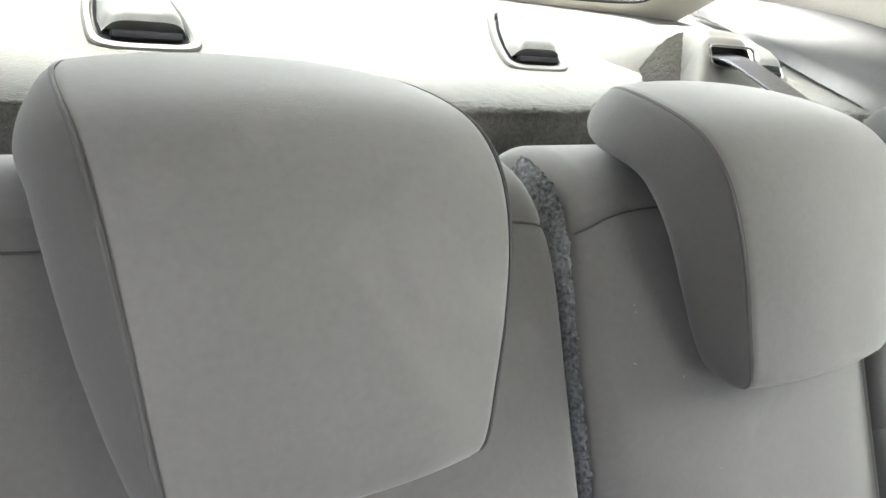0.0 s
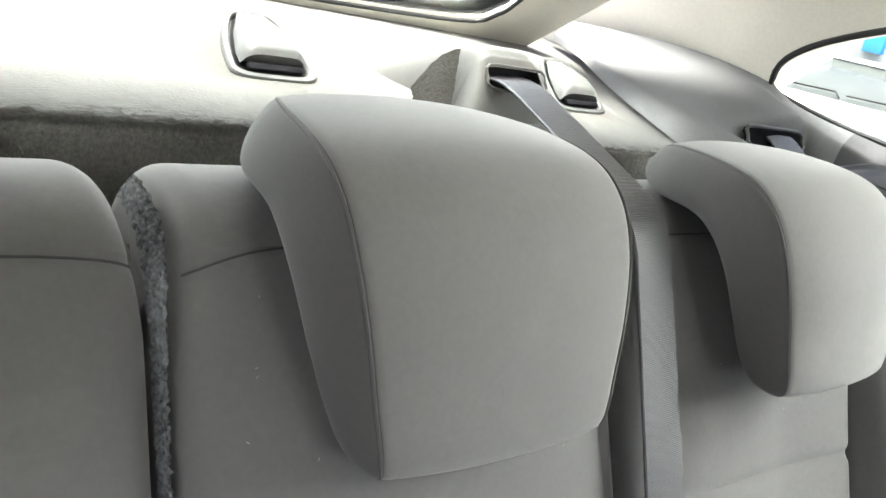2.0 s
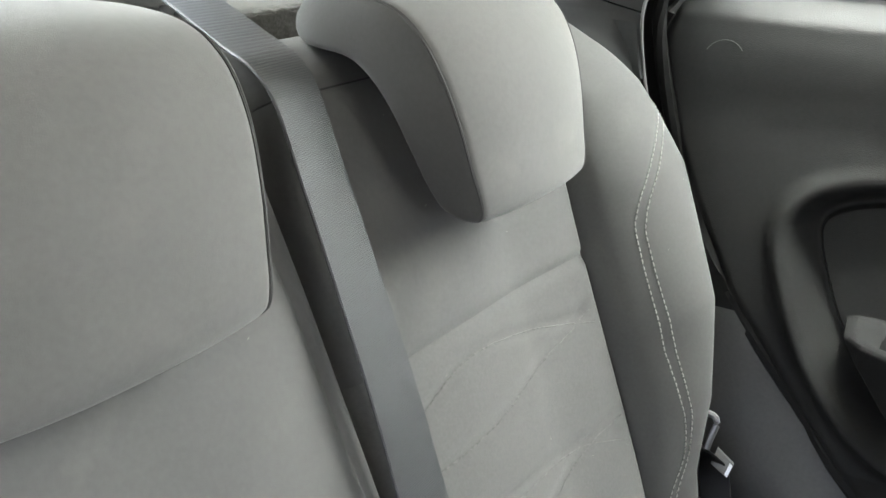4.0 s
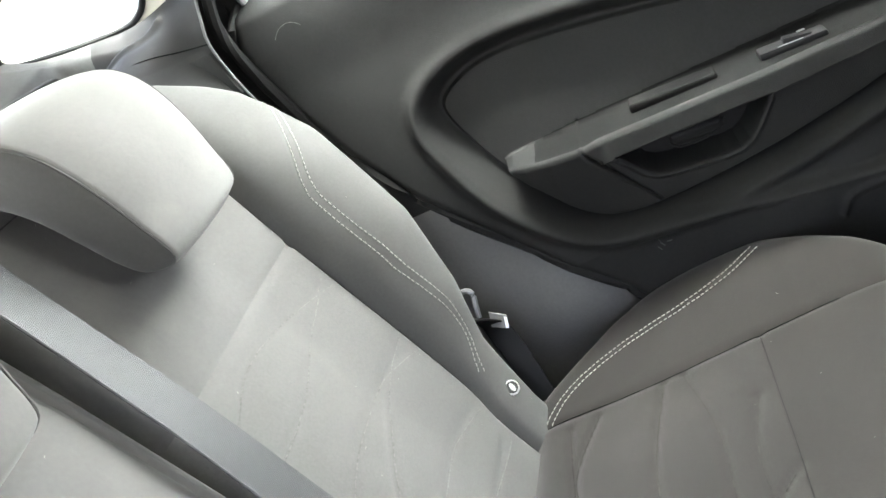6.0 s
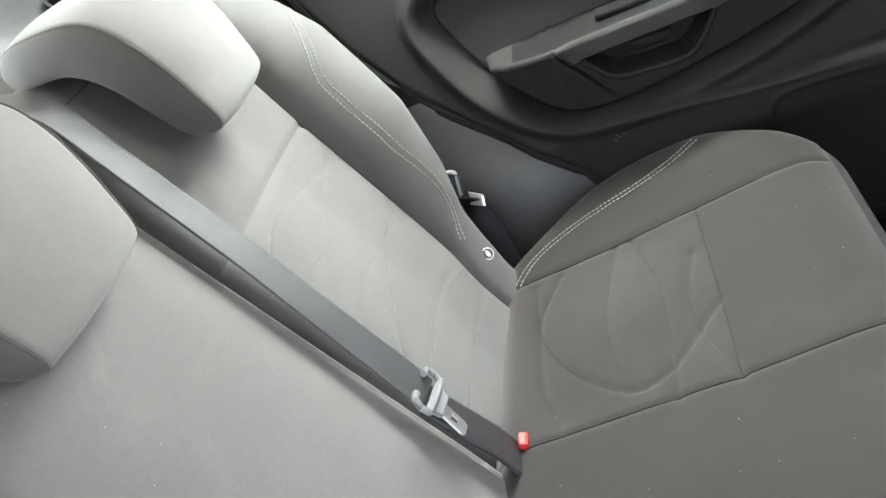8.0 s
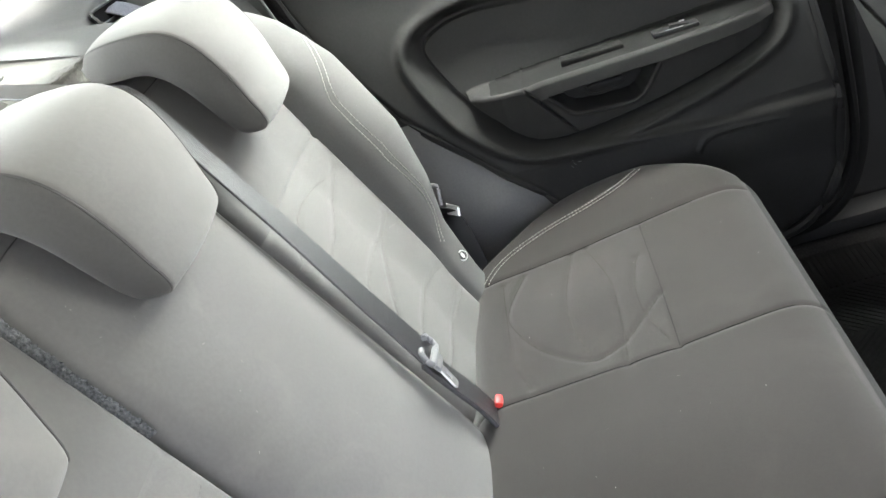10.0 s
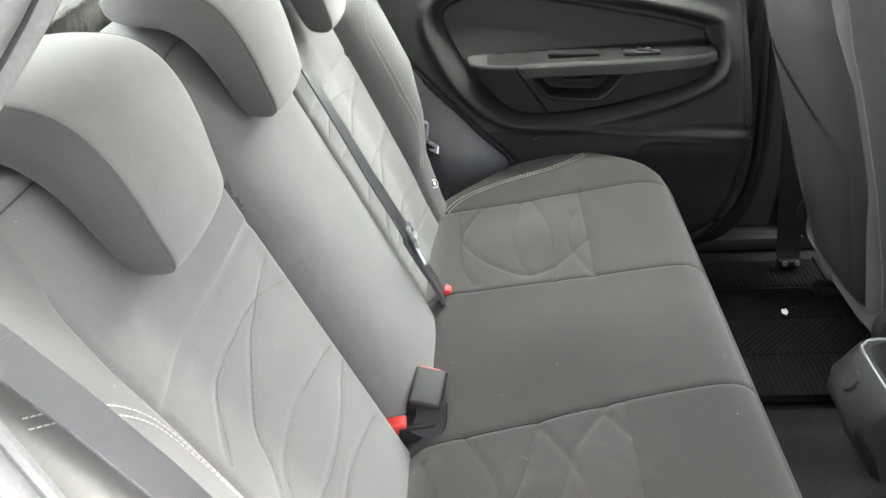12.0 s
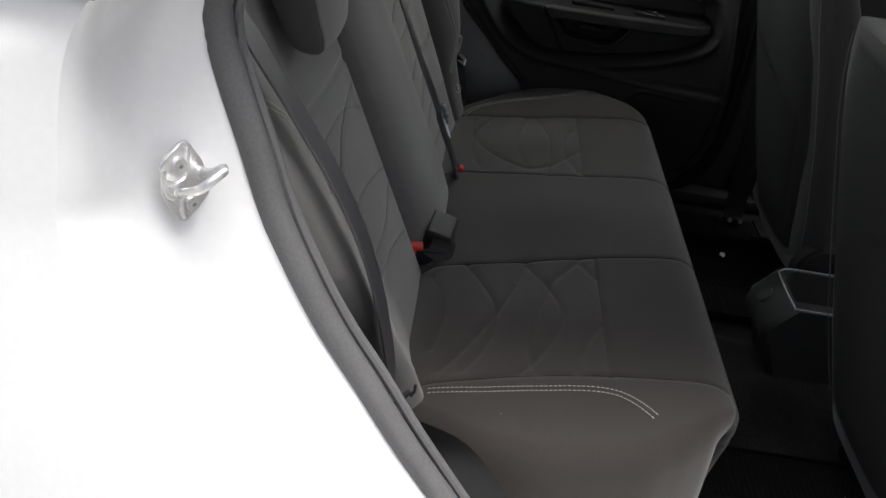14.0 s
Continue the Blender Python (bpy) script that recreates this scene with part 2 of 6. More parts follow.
def curve(x, xs, ys):
    """A smooth curve through points, as a function."""
    p = smooth_line(list(zip(xs, ys)), (xs[-1] - xs[0]) / 120)
    return np.interp(x, p[:, 0], p[:, 1])


def step01(x, lo, hi):
    t = np.clip((x - lo) / (hi - lo), 0, 1)
    return t * t * (3 - 2 * t)


def round_off(d, r):
    """How far a rounded edge of radius r lies back at the distance d from the edge."""
    u = np.clip((r - d) / r, 0, 1)
    return r * (1 - np.sqrt(np.maximum(0, 1 - u * u)))


def grid_faces(rows, cols):
    i, j = np.meshgrid(np.arange(rows - 1), np.arange(cols - 1), indexing="ij")
    a = (i * cols + j).ravel()
    return np.stack([a, a + 1, a + cols + 1, a + cols], 1)


def split_grid(verts, faces, key, names, parent):
    """Makes one part for each value of key (per face); names maps it to (name, material, label)."""
    made = {}
    for k, (name, mat, label) in names.items():
        f = faces[key == k]
        if len(f) == 0:
            continue
        used, inv = np.unique(f, return_inverse=True)
        made[k] = under(mesh_object(name, verts[used], inv.reshape(f.shape), mat, label=label, sharp=80), parent)
    return made


def box(bm, centre, size, bevel=0.0, turn=(0, 0, 0), segments=2):
    m = pose(*centre, *turn) @ Matrix.Diagonal((*size, 1))
    v = bmesh.ops.create_cube(bm, size=1, matrix=m)["verts"]
    if bevel:
        e = list({e for q in v for e in q.link_edges})
        bmesh.ops.bevel(bm, geom=e, offset=bevel, segments=segments, affect="EDGES", profile=0.6)
    return bm


def rod(bm, points, radius, sides=8, closed=False):
    """A tube along a line."""
    p = [Vector(q) for q in points]
    rings = []
    n = len(p)
    for i in range(n):
        t = (p[(i + 1) % n] - p[i - 1]) if closed else (p[min(i + 1, n - 1)] - p[max(i - 1, 0)])
        t.normalize()
        u = t.cross(Vector((0.3, 0.2, 0.93)))
        if u.length < 0.1:
            u = t.cross(Vector((1, 0, 0)))
        u.normalize()
        w = t.cross(u)
        rings.append([bm.verts.new(p[i] + radius * (math.cos(a) * u + math.sin(a) * w)) for a in [2 * math.pi * k / sides for k in range(sides)]])
    for i in range(n if closed else n - 1):
        a, b = rings[i], rings[(i + 1) % n]
        for k in range(sides):
            bm.faces.new((a[k], a[(k + 1) % sides], b[(k + 1) % sides], b[k]))
    if not closed:
        bm.faces.new(rings[0][::-1])
        bm.faces.new(rings[-1])
    return bm


def strap(bm, points, across, width, thick=0.0014):
    """Webbing along a line; across: the direction of its width, one or one a point."""
    p = [Vector(q) for q in points]
    rings = []
    for i, q in enumerate(p):
        t = (p[min(i + 1, len(p) - 1)] - p[max(i - 1, 0)]).normalized()
        a = Vector(across[i] if isinstance(across[0], (list, tuple, np.ndarray, Vector)) else across)
        a = (a - t * a.dot(t)).normalized()
        nrm = t.cross(a)
        w = width / 2
        rings.append([bm.verts.new(q + a * x + nrm * y) for x, y in ((-w, -thick * 0.3), (-w * 0.96, -thick), (w * 0.96, -thick), (w, -thick * 0.3), (w, thick * 0.3), (w * 0.96, thick), (-w * 0.96, thick), (-w, thick * 0.3))])
    for a, b in zip(rings[:-1], rings[1:]):
        for k in range(8):
            bm.faces.new((a[k], a[(k + 1) % 8], b[(k + 1) % 8], b[k]))
    bm.faces.new(rings[0][::-1])
    bm.faces.new(rings[-1])
    return bm


def plate(bm, outline, normal, thick):
    """A flat plate from an outline of points."""
    n = Vector(normal).normalized() * thick
    a = [bm.verts.new(Vector(q)) for q in outline]
    b = [bm.verts.new(Vector(q) + n) for q in outline]
    bm.faces.new(a)
    bm.faces.new(b[::-1])
    for i in range(len(a)):
        j = (i + 1) % len(a)
        bm.faces.new((a[i], b[i], b[j], a[j]))
    return bm


def holed(bm, outer, inners, thick, lift):
    """A sheet in the plane of (a, b) with holes; lift maps (a, b, depth) to a place."""
    for depth in (0.0, thick):
        edges = []
        for loop in [outer, *inners]:
            v = [bm.verts.new(lift(a, b, depth)) for a, b in loop]
            edges += [bm.edges.new((v[i], v[(i + 1) % len(v)])) for i in range(len(v))]
        bmesh.ops.triangle_fill(bm, edges=edges, use_beauty=True, use_dissolve=False)
    for loop in [outer, *inners]:
        n = len(loop)
        v0 = [bm.verts.new(lift(a, b, 0.0)) for a, b in loop]
        v1 = [bm.verts.new(lift(a, b, thick)) for a, b in loop]
        for i in range(n):
            bm.faces.new((v0[i], v0[(i + 1) % n], v1[(i + 1) % n], v1[i]))
    bmesh.ops.remove_doubles(bm, verts=bm.verts[:], dist=1e-5)
    return bm


def stitches(parent, line, normal, gap, name="stitching", mat=None, r=0.0006, dash=0.0042, space=0.0018):
    """Two rows of short stitches along a line on a surface."""
    line = even(line, 0.002)
    tang = np.gradient(line, axis=0)
    side = np.cross(tang, np.asarray(normal, float))
    side /= np.linalg.norm(side, axis=1)[:, None]
    for sgn in ((-1, 1) if gap else (0,)):
        bm = bmesh.new()
        q = line + side * sgn * gap / 2
        q = even(q, 0.0005)
        k, span, run = 0, int(dash / 0.0005), int((dash + space) / 0.0005)
        while k + span < len(q):
            a, b = Vector(q[k]), Vector(q[k + span])
            rod(bm, [a, (a + b) / 2 + Vector(normal) * r * 0.8, b], r, 5)
            k += run
        under(part(name, bm, mat or THREAD), parent)

# ---- rear seat: backrests ----
BACK_PATH = even(smooth_line([(-0.165, 0.48), (-0.11, 0.60), (-0.018, 0.80), (0.051, 0.95), (0.09, 1.035), (0.108, 1.066), (0.13, 1.084), (0.16, 1.09), (0.195, 1.08), (0.215, 1.05), (0.215, 0.99), (0.16, 0.80), (0.02, 0.46)], 0.004), 0.0045)


def pillow(path, edge0, edge1, offset, radius, cols, depth=0.07, lines=()):
    """A padded body: a path of (y, z) swept over x between two edges (functions of y, z), padded outwards by offset(x, y, z, s),
    with rounded sides that go back by depth. Returns verts, faces, and the grid's x, y, z before padding."""
    tang = np.gradient(path, axis=0)
    tang /= np.linalg.norm(tang, axis=1)[:, None]
    nrm = np.stack([-tang[:, 1], tang[:, 0]], 1)
    run = np.r_[0, np.cumsum(np.linalg.norm(np.diff(path, axis=0), axis=1))]
    x0, x1 = edge0(path[:, 0], path[:, 1], run), edge1(path[:, 0], path[:, 1], run)
    knots = [x0] + [k(path[:, 0], path[:, 1]) for k in lines] + [x1]
    total = sum(np.abs(knots[i + 1] - knots[i]).mean() for i in range(len(knots) - 1))
    cells = []
    for i in range(len(knots) - 1):
        c = max(6, int(round(cols * np.abs(knots[i + 1] - knots[i]).mean() / total)))
        s = np.linspace(0, 1, c + 1)[(1 if i else 0):]
        cells.append(knots[i][:, None] * (1 - s) + knots[i + 1][:, None] * s)
    X = np.concatenate(cells, 1)
    cols = X.shape[1]
    Y, Z = np.repeat(path[:, :1], cols, 1), np.repeat(path[:, 1:], cols, 1)
    S = np.repeat(run[:, None], cols, 1)
    d = np.minimum(X - x0[:, None], x1[:, None] - X)
    o = offset(X, Y, Z, S) - round_off(d, radius)
    V = np.stack([X, Y + nrm[:, :1] * o, Z + nrm[:, 1:] * o], 2)
    sides = []
    for k in (0.35, 0.7, 1.0):
        sides.append(depth * k)
    left = [V[:, :1] - np.stack([0 * nrm[:, :1], nrm[:, :1] * e, nrm[:, 1:] * e], 2) for e in sides[::-1]]
    right = [V[:, -1:] - np.stack([0 * nrm[:, :1], nrm[:, :1] * e, nrm[:, 1:] * e], 2) for e in sides]
    full = np.concatenate(left + [V] + right, 1)
    pad = ((0, 0), (3, 3))
    grid = [np.pad(g, pad, mode="edge") for g in (X, Y, Z, S)]
    return full.reshape(-1, 3), grid_faces(*full.shape[:2]), grid, full.shape[:2]


def face_mean(g, shape):
    g = g.reshape(shape)
    return ((g[:-1, :-1] + g[1:, :-1] + g[:-1, 1:] + g[1:, 1:]) / 4).ravel()


def on_back(verts, line, lift=0.0):
    """Lays points (x, z) on the front of a padded backrest."""
    v = verts[verts[:, 1] < 0.16]
    out = []
    for x, z in even(line, 0.004):
        d2 = (v[:, 0] - x) ** 2 + (v[:, 2] - z) ** 2
        k = np.argsort(d2)[:24]
        near = v[k]
        k = k[near[:, 1] < near[:, 1].min() + 0.025][:8]
        w = 1 / (d2[k] + 1e-6)
        out.append((x, (v[k, 1] * w).sum() / w.sum() - lift, z))
    return np.array(out)


def outer_edge(z):
    """The outboard edge of a backrest by height."""
    return curve(z, [0.46, 0.56, 0.60, 0.64, 0.68, 0.74, 0.80, 0.90, 0.98, 1.03, 1.07, 1.10], [0.524, 0.531, 0.536, 0.542, 0.553, 0.577, 0.601, 0.632, 0.646, 0.638, 0.60, 0.55])


def bolster_seam(z):
    return curve(z, [0.46, 0.60, 0.67, 0.88, 0.96, 1.04, 1.10], [0.452, 0.462, 0.484, 0.510, 0.522, 0.52, 0.50])


QUILT_BACK_LEFT = [
    [(0.51, 0.822), (0.469, 0.832), (0.382, 0.849), (0.323, 0.855), (0.279, 0.848), (0.21, 0.825)],
    [(0.51, 0.848), (0.437, 0.825), (0.338, 0.805), (0.279, 0.799), (0.21, 0.798)],
    [(0.51, 0.712), (0.435, 0.737), (0.337, 0.746), (0.273, 0.740), (0.21, 0.718)],
    [(0.51, 0.752), (0.432, 0.739), (0.327, 0.715), (0.274, 0.693), (0.21, 0.66)],
    [(0.50, 0.626), (0.448, 0.645), (0.375, 0.655), (0.293, 0.652), (0.21, 0.63)],
    [(0.50, 0.612), (0.430, 0.601), (0.331, 0.598), (0.273, 0.597), (0.21, 0.60)],
]
QUILT_BACK_RIGHT = [
    [(0.147, 0.812), (0.248, 0.846), (0.352, 0.856), (0.417, 0.850), (0.50, 0.822)],
    [(0.156, 0.858), (0.248, 0.846), (0.320, 0.836), (0.406, 0.799), (0.426, 0.773), (0.50, 0.73)],
    [(0.147, 0.724), (0.305, 0.762), (0.393, 0.760), (0.458, 0.741), (0.50, 0.72)],
    [(0.155, 0.708), (0.270, 0.696), (0.358, 0.697), (0.458, 0.706), (0.50, 0.715)],
    [(0.175, 0.630), (0.292, 0.663), (0.359, 0.665), (0.414, 0.662), (0.49, 0.63)],
]
QUILT_BACK = {1: [smooth_line(q, 0.01) for q in QUILT_BACK_LEFT], -1: [smooth_line(q, 0.01) for q in QUILT_BACK_RIGHT]}


def side_offset(X, Y, Z, S, inner, sign):
    """Padding of an outer seat: bolster, seams and quilting; X counts outwards."""
    x = X * sign
    seam, edge = bolster_seam(Z), outer_edge(Z) if sign > 0 else right_edge(Z)
    front = (Y < 0.12) & (S < 0.66)
    t = np.clip((x - seam) / (edge - seam), 0, 1)
    swell = np.interp(Z, [0.48, 0.58, 0.66, 0.72, 0.80, 0.92, 1.0, 1.06], [0.012, 0.018, 0.031, 0.058, 0.076, 0.070, 0.045, 0.012] if sign > 0 else [0.022, 0.026, 0.032, 0.038, 0.042, 0.031, 0.018, 0.008])
    o = np.where(front, swell * np.sin(np.pi * np.clip(t, 0, 1) * 0.62) ** (0.55 if sign > 0 else 0.8), 0)
    o = o + np.where(front, 0.018 * step01(x, seam - 0.11, seam), 0)
    o = o + np.where(front & (x < seam), 0.010 * np.exp(-(((Z - 0.72) / 0.16) ** 2)) * np.sin(np.pi * np.clip((x - inner) / (seam - inner), 0, 1)), 0)
    groove = np.exp(-((np.abs(x - seam) / 0.0045) ** 2)) * 0.006 * step01(Z, 1.03, 0.99)
    o = o - np.where(front, groove, 0)
    panel_top = distance(x, Z, [(inner, 0.876), (0.30, 0.876), (0.42, 0.877), (0.505, 0.876)] if sign > 0 else [(inner, 0.889), (0.30, 0.894), (0.42, 0.897), (0.505, 0.898)])
    o = o - np.where(front & (x < seam + 0.004), 0.004 * np.exp(-((panel_top / 0.0045) ** 2)), 0)
    roll = np.abs(S - (seam_run(X, -0.145, 0.007) if sign < 0 else TOP_SEAM))
    o = o - 0.0025 * np.exp(-((roll / 0.0035) ** 2))
    fade = step01(x - inner, 0.012, 0.045) * step01(seam - x, 0.010, 0.035)
    for q in QUILT_BACK[sign]:
        d = distance(x, Z, q)
        o = o - np.where(front & (x < seam), fade, 0) * (0.0024 * np.exp(-((d / 0.0032) ** 2)) + 0.0008 * np.exp(-((d / 0.018) ** 2)))
    return o


def path_run(path, z):
    run = np.r_[0, np.cumsum(np.linalg.norm(np.diff(path, axis=0), axis=1))]
    k = np.argmax(path[:, 1] >= z)
    return run[k]


TOP_SEAM = path_run(BACK_PATH, 1.061)


def seam_run(x, edge, dip=0.014):
    """Where the seam under the top roll lies: it dips towards the split."""
    return TOP_SEAM - dip * np.exp(-((np.abs(x - edge) / 0.030) ** 1.3))


PANEL_TOP = {1: path_run(BACK_PATH, 0.876), -1: path_run(BACK_PATH, 0.895)}


def outer_key(X, Z, S, sign, shape):
    x, z, s = face_mean(X, shape) * sign, face_mean(Z, shape), face_mean(S, shape)
    key = np.where(s > TOP_SEAM, 2, 0)
    key = np.where((s < PANEL_TOP[sign]) & (x < bolster_seam(z)), 1, key)
    key = np.where((s <= TOP_SEAM) & (x >= bolster_seam(z)), 3, key)
    return key


OUTER_PARTS = {
    0: ("shoulder_panel", FABRIC, ""),
    1: ("quilted_panel", INSERT, "quilted grey cloth panel with leaf-shaped creases"),
    2: ("top_roll", FABRIC, ""),
    3: ("side_bolster", BOLSTER, "padded side bolster with pale double stitching"),
}



def right_edge(z):
    """The outboard edge on the side of the open doorway."""
    return outer_edge(z) + np.interp(z, [0.60, 0.68, 0.74, 0.80, 0.86, 0.95, 1.04, 1.08], [0.0, 0.02, 0.032, 0.035, 0.026, 0.018, 0.016, 0.0])


# right-hand single seat of the split backrest
seat_back_right = empty("rear_seat_backrest", (-0.38, 0.0, 0.5), label="grey cloth single rear backrest beside the open doorway", category="seat", group="rear seat backrests")
RIGHT_INNER = -0.145
rv, rf, (RX, RY, RZ, RS), rshape = pillow(
    BACK_PATH, lambda y, z, r: -right_edge(np.where(r > TOP_SEAM + 0.03, np.maximum(1.04, z), z)), lambda y, z, r: np.full(len(z), RIGHT_INNER) - 0.008 * step01(z, 1.02, 1.10),
    lambda X, Y, Z, S: side_offset(X, Y, Z, S, 0.158, -1), 0.022, 118, lines=(lambda y, z: -np.minimum(bolster_seam(z), outer_edge(np.maximum(z, 0.6)) - 0.015),))
split_grid(rv, rf, outer_key(RX, RZ, RS, -1, rshape), OUTER_PARTS, seat_back_right)
# double seat: middle and left-hand parts on one folding frame
seat_back_left = empty("rear_seat_backrest", (0.24, 0.0, 0.5), label="grey cloth double backrest with raised middle part and belt groove", category="seat", group="rear seat backrests")
lv, lf, (LX, LY, LZ, LS), lshape = pillow(
    BACK_PATH, lambda y, z, r: np.full(len(z), 0.203), lambda y, z, r: outer_edge(np.where(r > TOP_SEAM + 0.03, np.maximum(1.04, z), z)),
    lambda X, Y, Z, S: side_offset(X, Y, Z, S, 0.195, 1), 0.024, 112, lines=(lambda y, z: np.minimum(bolster_seam(z), outer_edge(np.maximum(z, 0.6)) - 0.015),))
split_grid(lv, lf, outer_key(LX, LZ, LS, 1, lshape), OUTER_PARTS, seat_back_left)


def middle_offset(X, Y, Z, S):
    front = (Y < 0.12) & (S < 0.66)
    u = np.clip((X - 0.025) / 0.166, -1, 1)
    o = np.where(front, 0.034 * (1 - np.abs(u) ** 3.2) * np.interp(Z, [0.5, 0.6, 0.95, 1.045], [0.8, 1, 0.8, 0.0]), 0)
    o = o - 0.0025 * np.exp(-(((S - seam_run(X, -0.138)) / 0.0035) ** 2))
    pipe = np.abs(X - 0.162)
    return o - np.where(front & (Z < 1.04), 0.004 * np.exp(-((pipe / 0.0035) ** 2)), 0)


mv, mf, (MX, MY, MZ, MS), mshape = pillow(
    BACK_PATH, lambda y, z, r: np.full(len(z), -0.138) + 0.008 * step01(z, 0.98, 1.08), lambda y, z, r: np.full(len(z), 0.191),
    middle_offset, 0.02, 84)
ms = face_mean(MS, mshape)
split_grid(mv, mf, np.where(ms > TOP_SEAM, 1, 0), {0: ("middle_pad", FABRIC, "raised plain middle pad"), 1: ("top_roll", FABRIC, "")}, seat_back_left)


def felt_edge():
    """Carpet-backed edge strip that shows in the split of the backrest."""
    rng = np.random.default_rng(4)
    path = BACK_PATH[(BACK_PATH[:, 1] > 0.90)]
    path = path[: np.argmax(path[:, 1]) + 1]
    tang = np.gradient(path, axis=0)
    tang /= np.linalg.norm(tang, axis=1)[:, None]
    nrm = np.stack([-tang[:, 1], tang[:, 0]], 1)
    fine = even(path, 0.0022)
    nrm = np.stack([np.interp(np.linspace(0, 1, len(fine)), np.linspace(0, 1, len(nrm)), nrm[:, i]) for i in (0, 1)], 1)
    cols = 13
    wide = np.interp(fine[:, 1], [0.90, 0.98, 1.03, 1.06, 1.09], [0.002, 0.004, 0.007, 0.012, 0.014])
    v = []
    for i in range(len(fine)):
        for j in range(cols):
            u = j / (cols - 1)
            x = np.interp(fine[i, 1], [0.9, 1.0, 1.08], [-0.142, -0.141, -0.138]) - wide[i] / 2 + wide[i] * u
            d = -0.016 + 0.012 * math.sin(math.pi * u) + rng.normal(0, 0.0011)
            v.append((x + rng.normal(0, 0.0005), fine[i, 0] + nrm[i, 0] * d, fine[i, 1] + nrm[i, 1] * d))
    under(mesh_object("felt_edge", np.array(v), grid_faces(len(fine), cols), FELT, label="speckled grey felt edge of the folding seat"), seat_back_left)


felt_edge()


def back_stitching(verts, sign, parent):
    line = smooth_line([(0.640, 1.003), (0.602, 0.981), (0.566, 0.952), (0.541, 0.918), (0.532, 0.885), (0.526, 0.846), (0.521, 0.806), (0.520, 0.766), (0.517, 0.728), (0.509, 0.697), (0.489, 0.660)], 0.004)
    line[:, 0] *= sign
    run = np.gradient(line, axis=0)
    across = np.stack([-run[:, 1], run[:, 0]], 1) / np.linalg.norm(run, axis=1)[:, None]
    for half in (-0.0033, 0.0033):
        close = 1 - 0.35 * step01(line[:, 1], 0.76, 0.70)
        stitches(parent, on_back(verts, line + across * half * close[:, None], 0.0007), (0, -0.9, 0.42), 0)


def top_seams(verts, shape, s, parent, edge=None, dip=0.014):
    """The dark seam under the top roll."""
    v, run = verts.reshape(*shape, 3), s.reshape(shape)[:, 0]
    p = []
    for j in range(4, shape[1] - 4):
        want = TOP_SEAM if edge is None else float(seam_run(v[0, j, 0], edge, dip))
        p.append([np.interp(want, run, v[:, j, k]) for k in range(3)])
    bm = bmesh.new()
    rod(bm, np.array(p) + np.array([0, -0.0004, 0.0002]), 0.0007, 5)
    under(part("top_seam", bm, DARK_THREAD), parent)


top_seams(lv, lshape, LS, seat_back_left)
top_seams(rv, rshape, RS, seat_back_right, -0.145, 0.007)
top_seams(mv, mshape, MS, seat_back_left, -0.138)
back_stitching(lv, 1, seat_back_left)
back_stitching(rv, -1, seat_back_right)


def quilt_threads(parent, lines, lay, limit, mat):
    """The worn thread in the quilting creases."""
    for q in lines:
        q = even(q, 0.004)
        q = q[limit(q)]
        if len(q) > 4:
            bm = bmesh.new()
            rod(bm, lay(q), 0.0006, 5)
            under(part("crease_thread", bm, mat), parent)


for sgn, body, holder, top in ((1, lv, seat_back_left, 0.872), (-1, rv, seat_back_right, 0.892)):
    quilt_threads(holder, [q * np.array([sgn, 1]) for q in QUILT_BACK[sgn]], lambda q, b=body: on_back(b, q, 0.0001),
                  lambda q, t=top: (q[:, 1] < t) & (np.abs(q[:, 0]) < bolster_seam(q[:, 1]) - 0.016) & (np.abs(q[:, 0]) > 0.21 - 0.045 * (q[:, 0] < 0)), CREASE)


def airbag_tag(x, z):
    """Round woven tag at the foot of the bolster."""
    y = float(on_back(lv, np.array([(x, z)]), 0.0)[0, 1])
    ob = empty("round_tag", (x, y, z), label="small round white and grey tag sewn to the bolster", category="tag")
    m = Matrix.Translation((x, y - 0.002, z)) @ Vector((-0.62, -0.56, 0.55)).to_track_quat("Z", "Y").to_matrix().to_4x4()
    for name, r, mat, h in (("rim", 0.0090, WHITE, 0.0), ("disc", 0.0074, DARK_THREAD, 0.0004), ("mark", 0.0050, WHITE, 0.0008)):
        bm = bmesh.new()
        bmesh.ops.create_cone(bm, cap_ends=True, segments=24, radius1=r, radius2=r * 0.9, depth=0.0016, matrix=m @ pose(0, 0, h) @ (Matrix.Diagonal((0.6, 1.1, 1, 1)) if name == "mark" else Matrix.Identity(4)))
        under(part(name, bm, mat), ob)


airbag_tag(0.494, 0.630)

# ---- rear seat: cushion ----
CUSH_PATH = even(smooth_line([(-0.125, 0.545), (-0.16, 0.575), (-0.25, 0.594), (-0.33, 0.609), (-0.42, 0.624), (-0.50, 0.634), (-0.54, 0.633), (-0.567, 0.617), (-0.58, 0.585), (-0.578, 0.53), (-0.565, 0.45), (-0.55, 0.36)], 0.004)[::-1], 0.0045)


def cush_edge(y, z, run):
    e = curve(-y, [0.12, 0.15, 0.18, 0.22, 0.26, 0.33, 0.42, 0.47, 0.51, 0.54, 0.56, 0.58], [0.536, 0.549, 0.565, 0.592, 0.617, 0.636, 0.628, 0.602, 0.570, 0.54, 0.52, 0.50])
    front = z < 0.60
    return np.where(front & (y < -0.5), np.interp(z, [0.36, 0.52, 0.60], [0.48, 0.485, 0.50]), e)


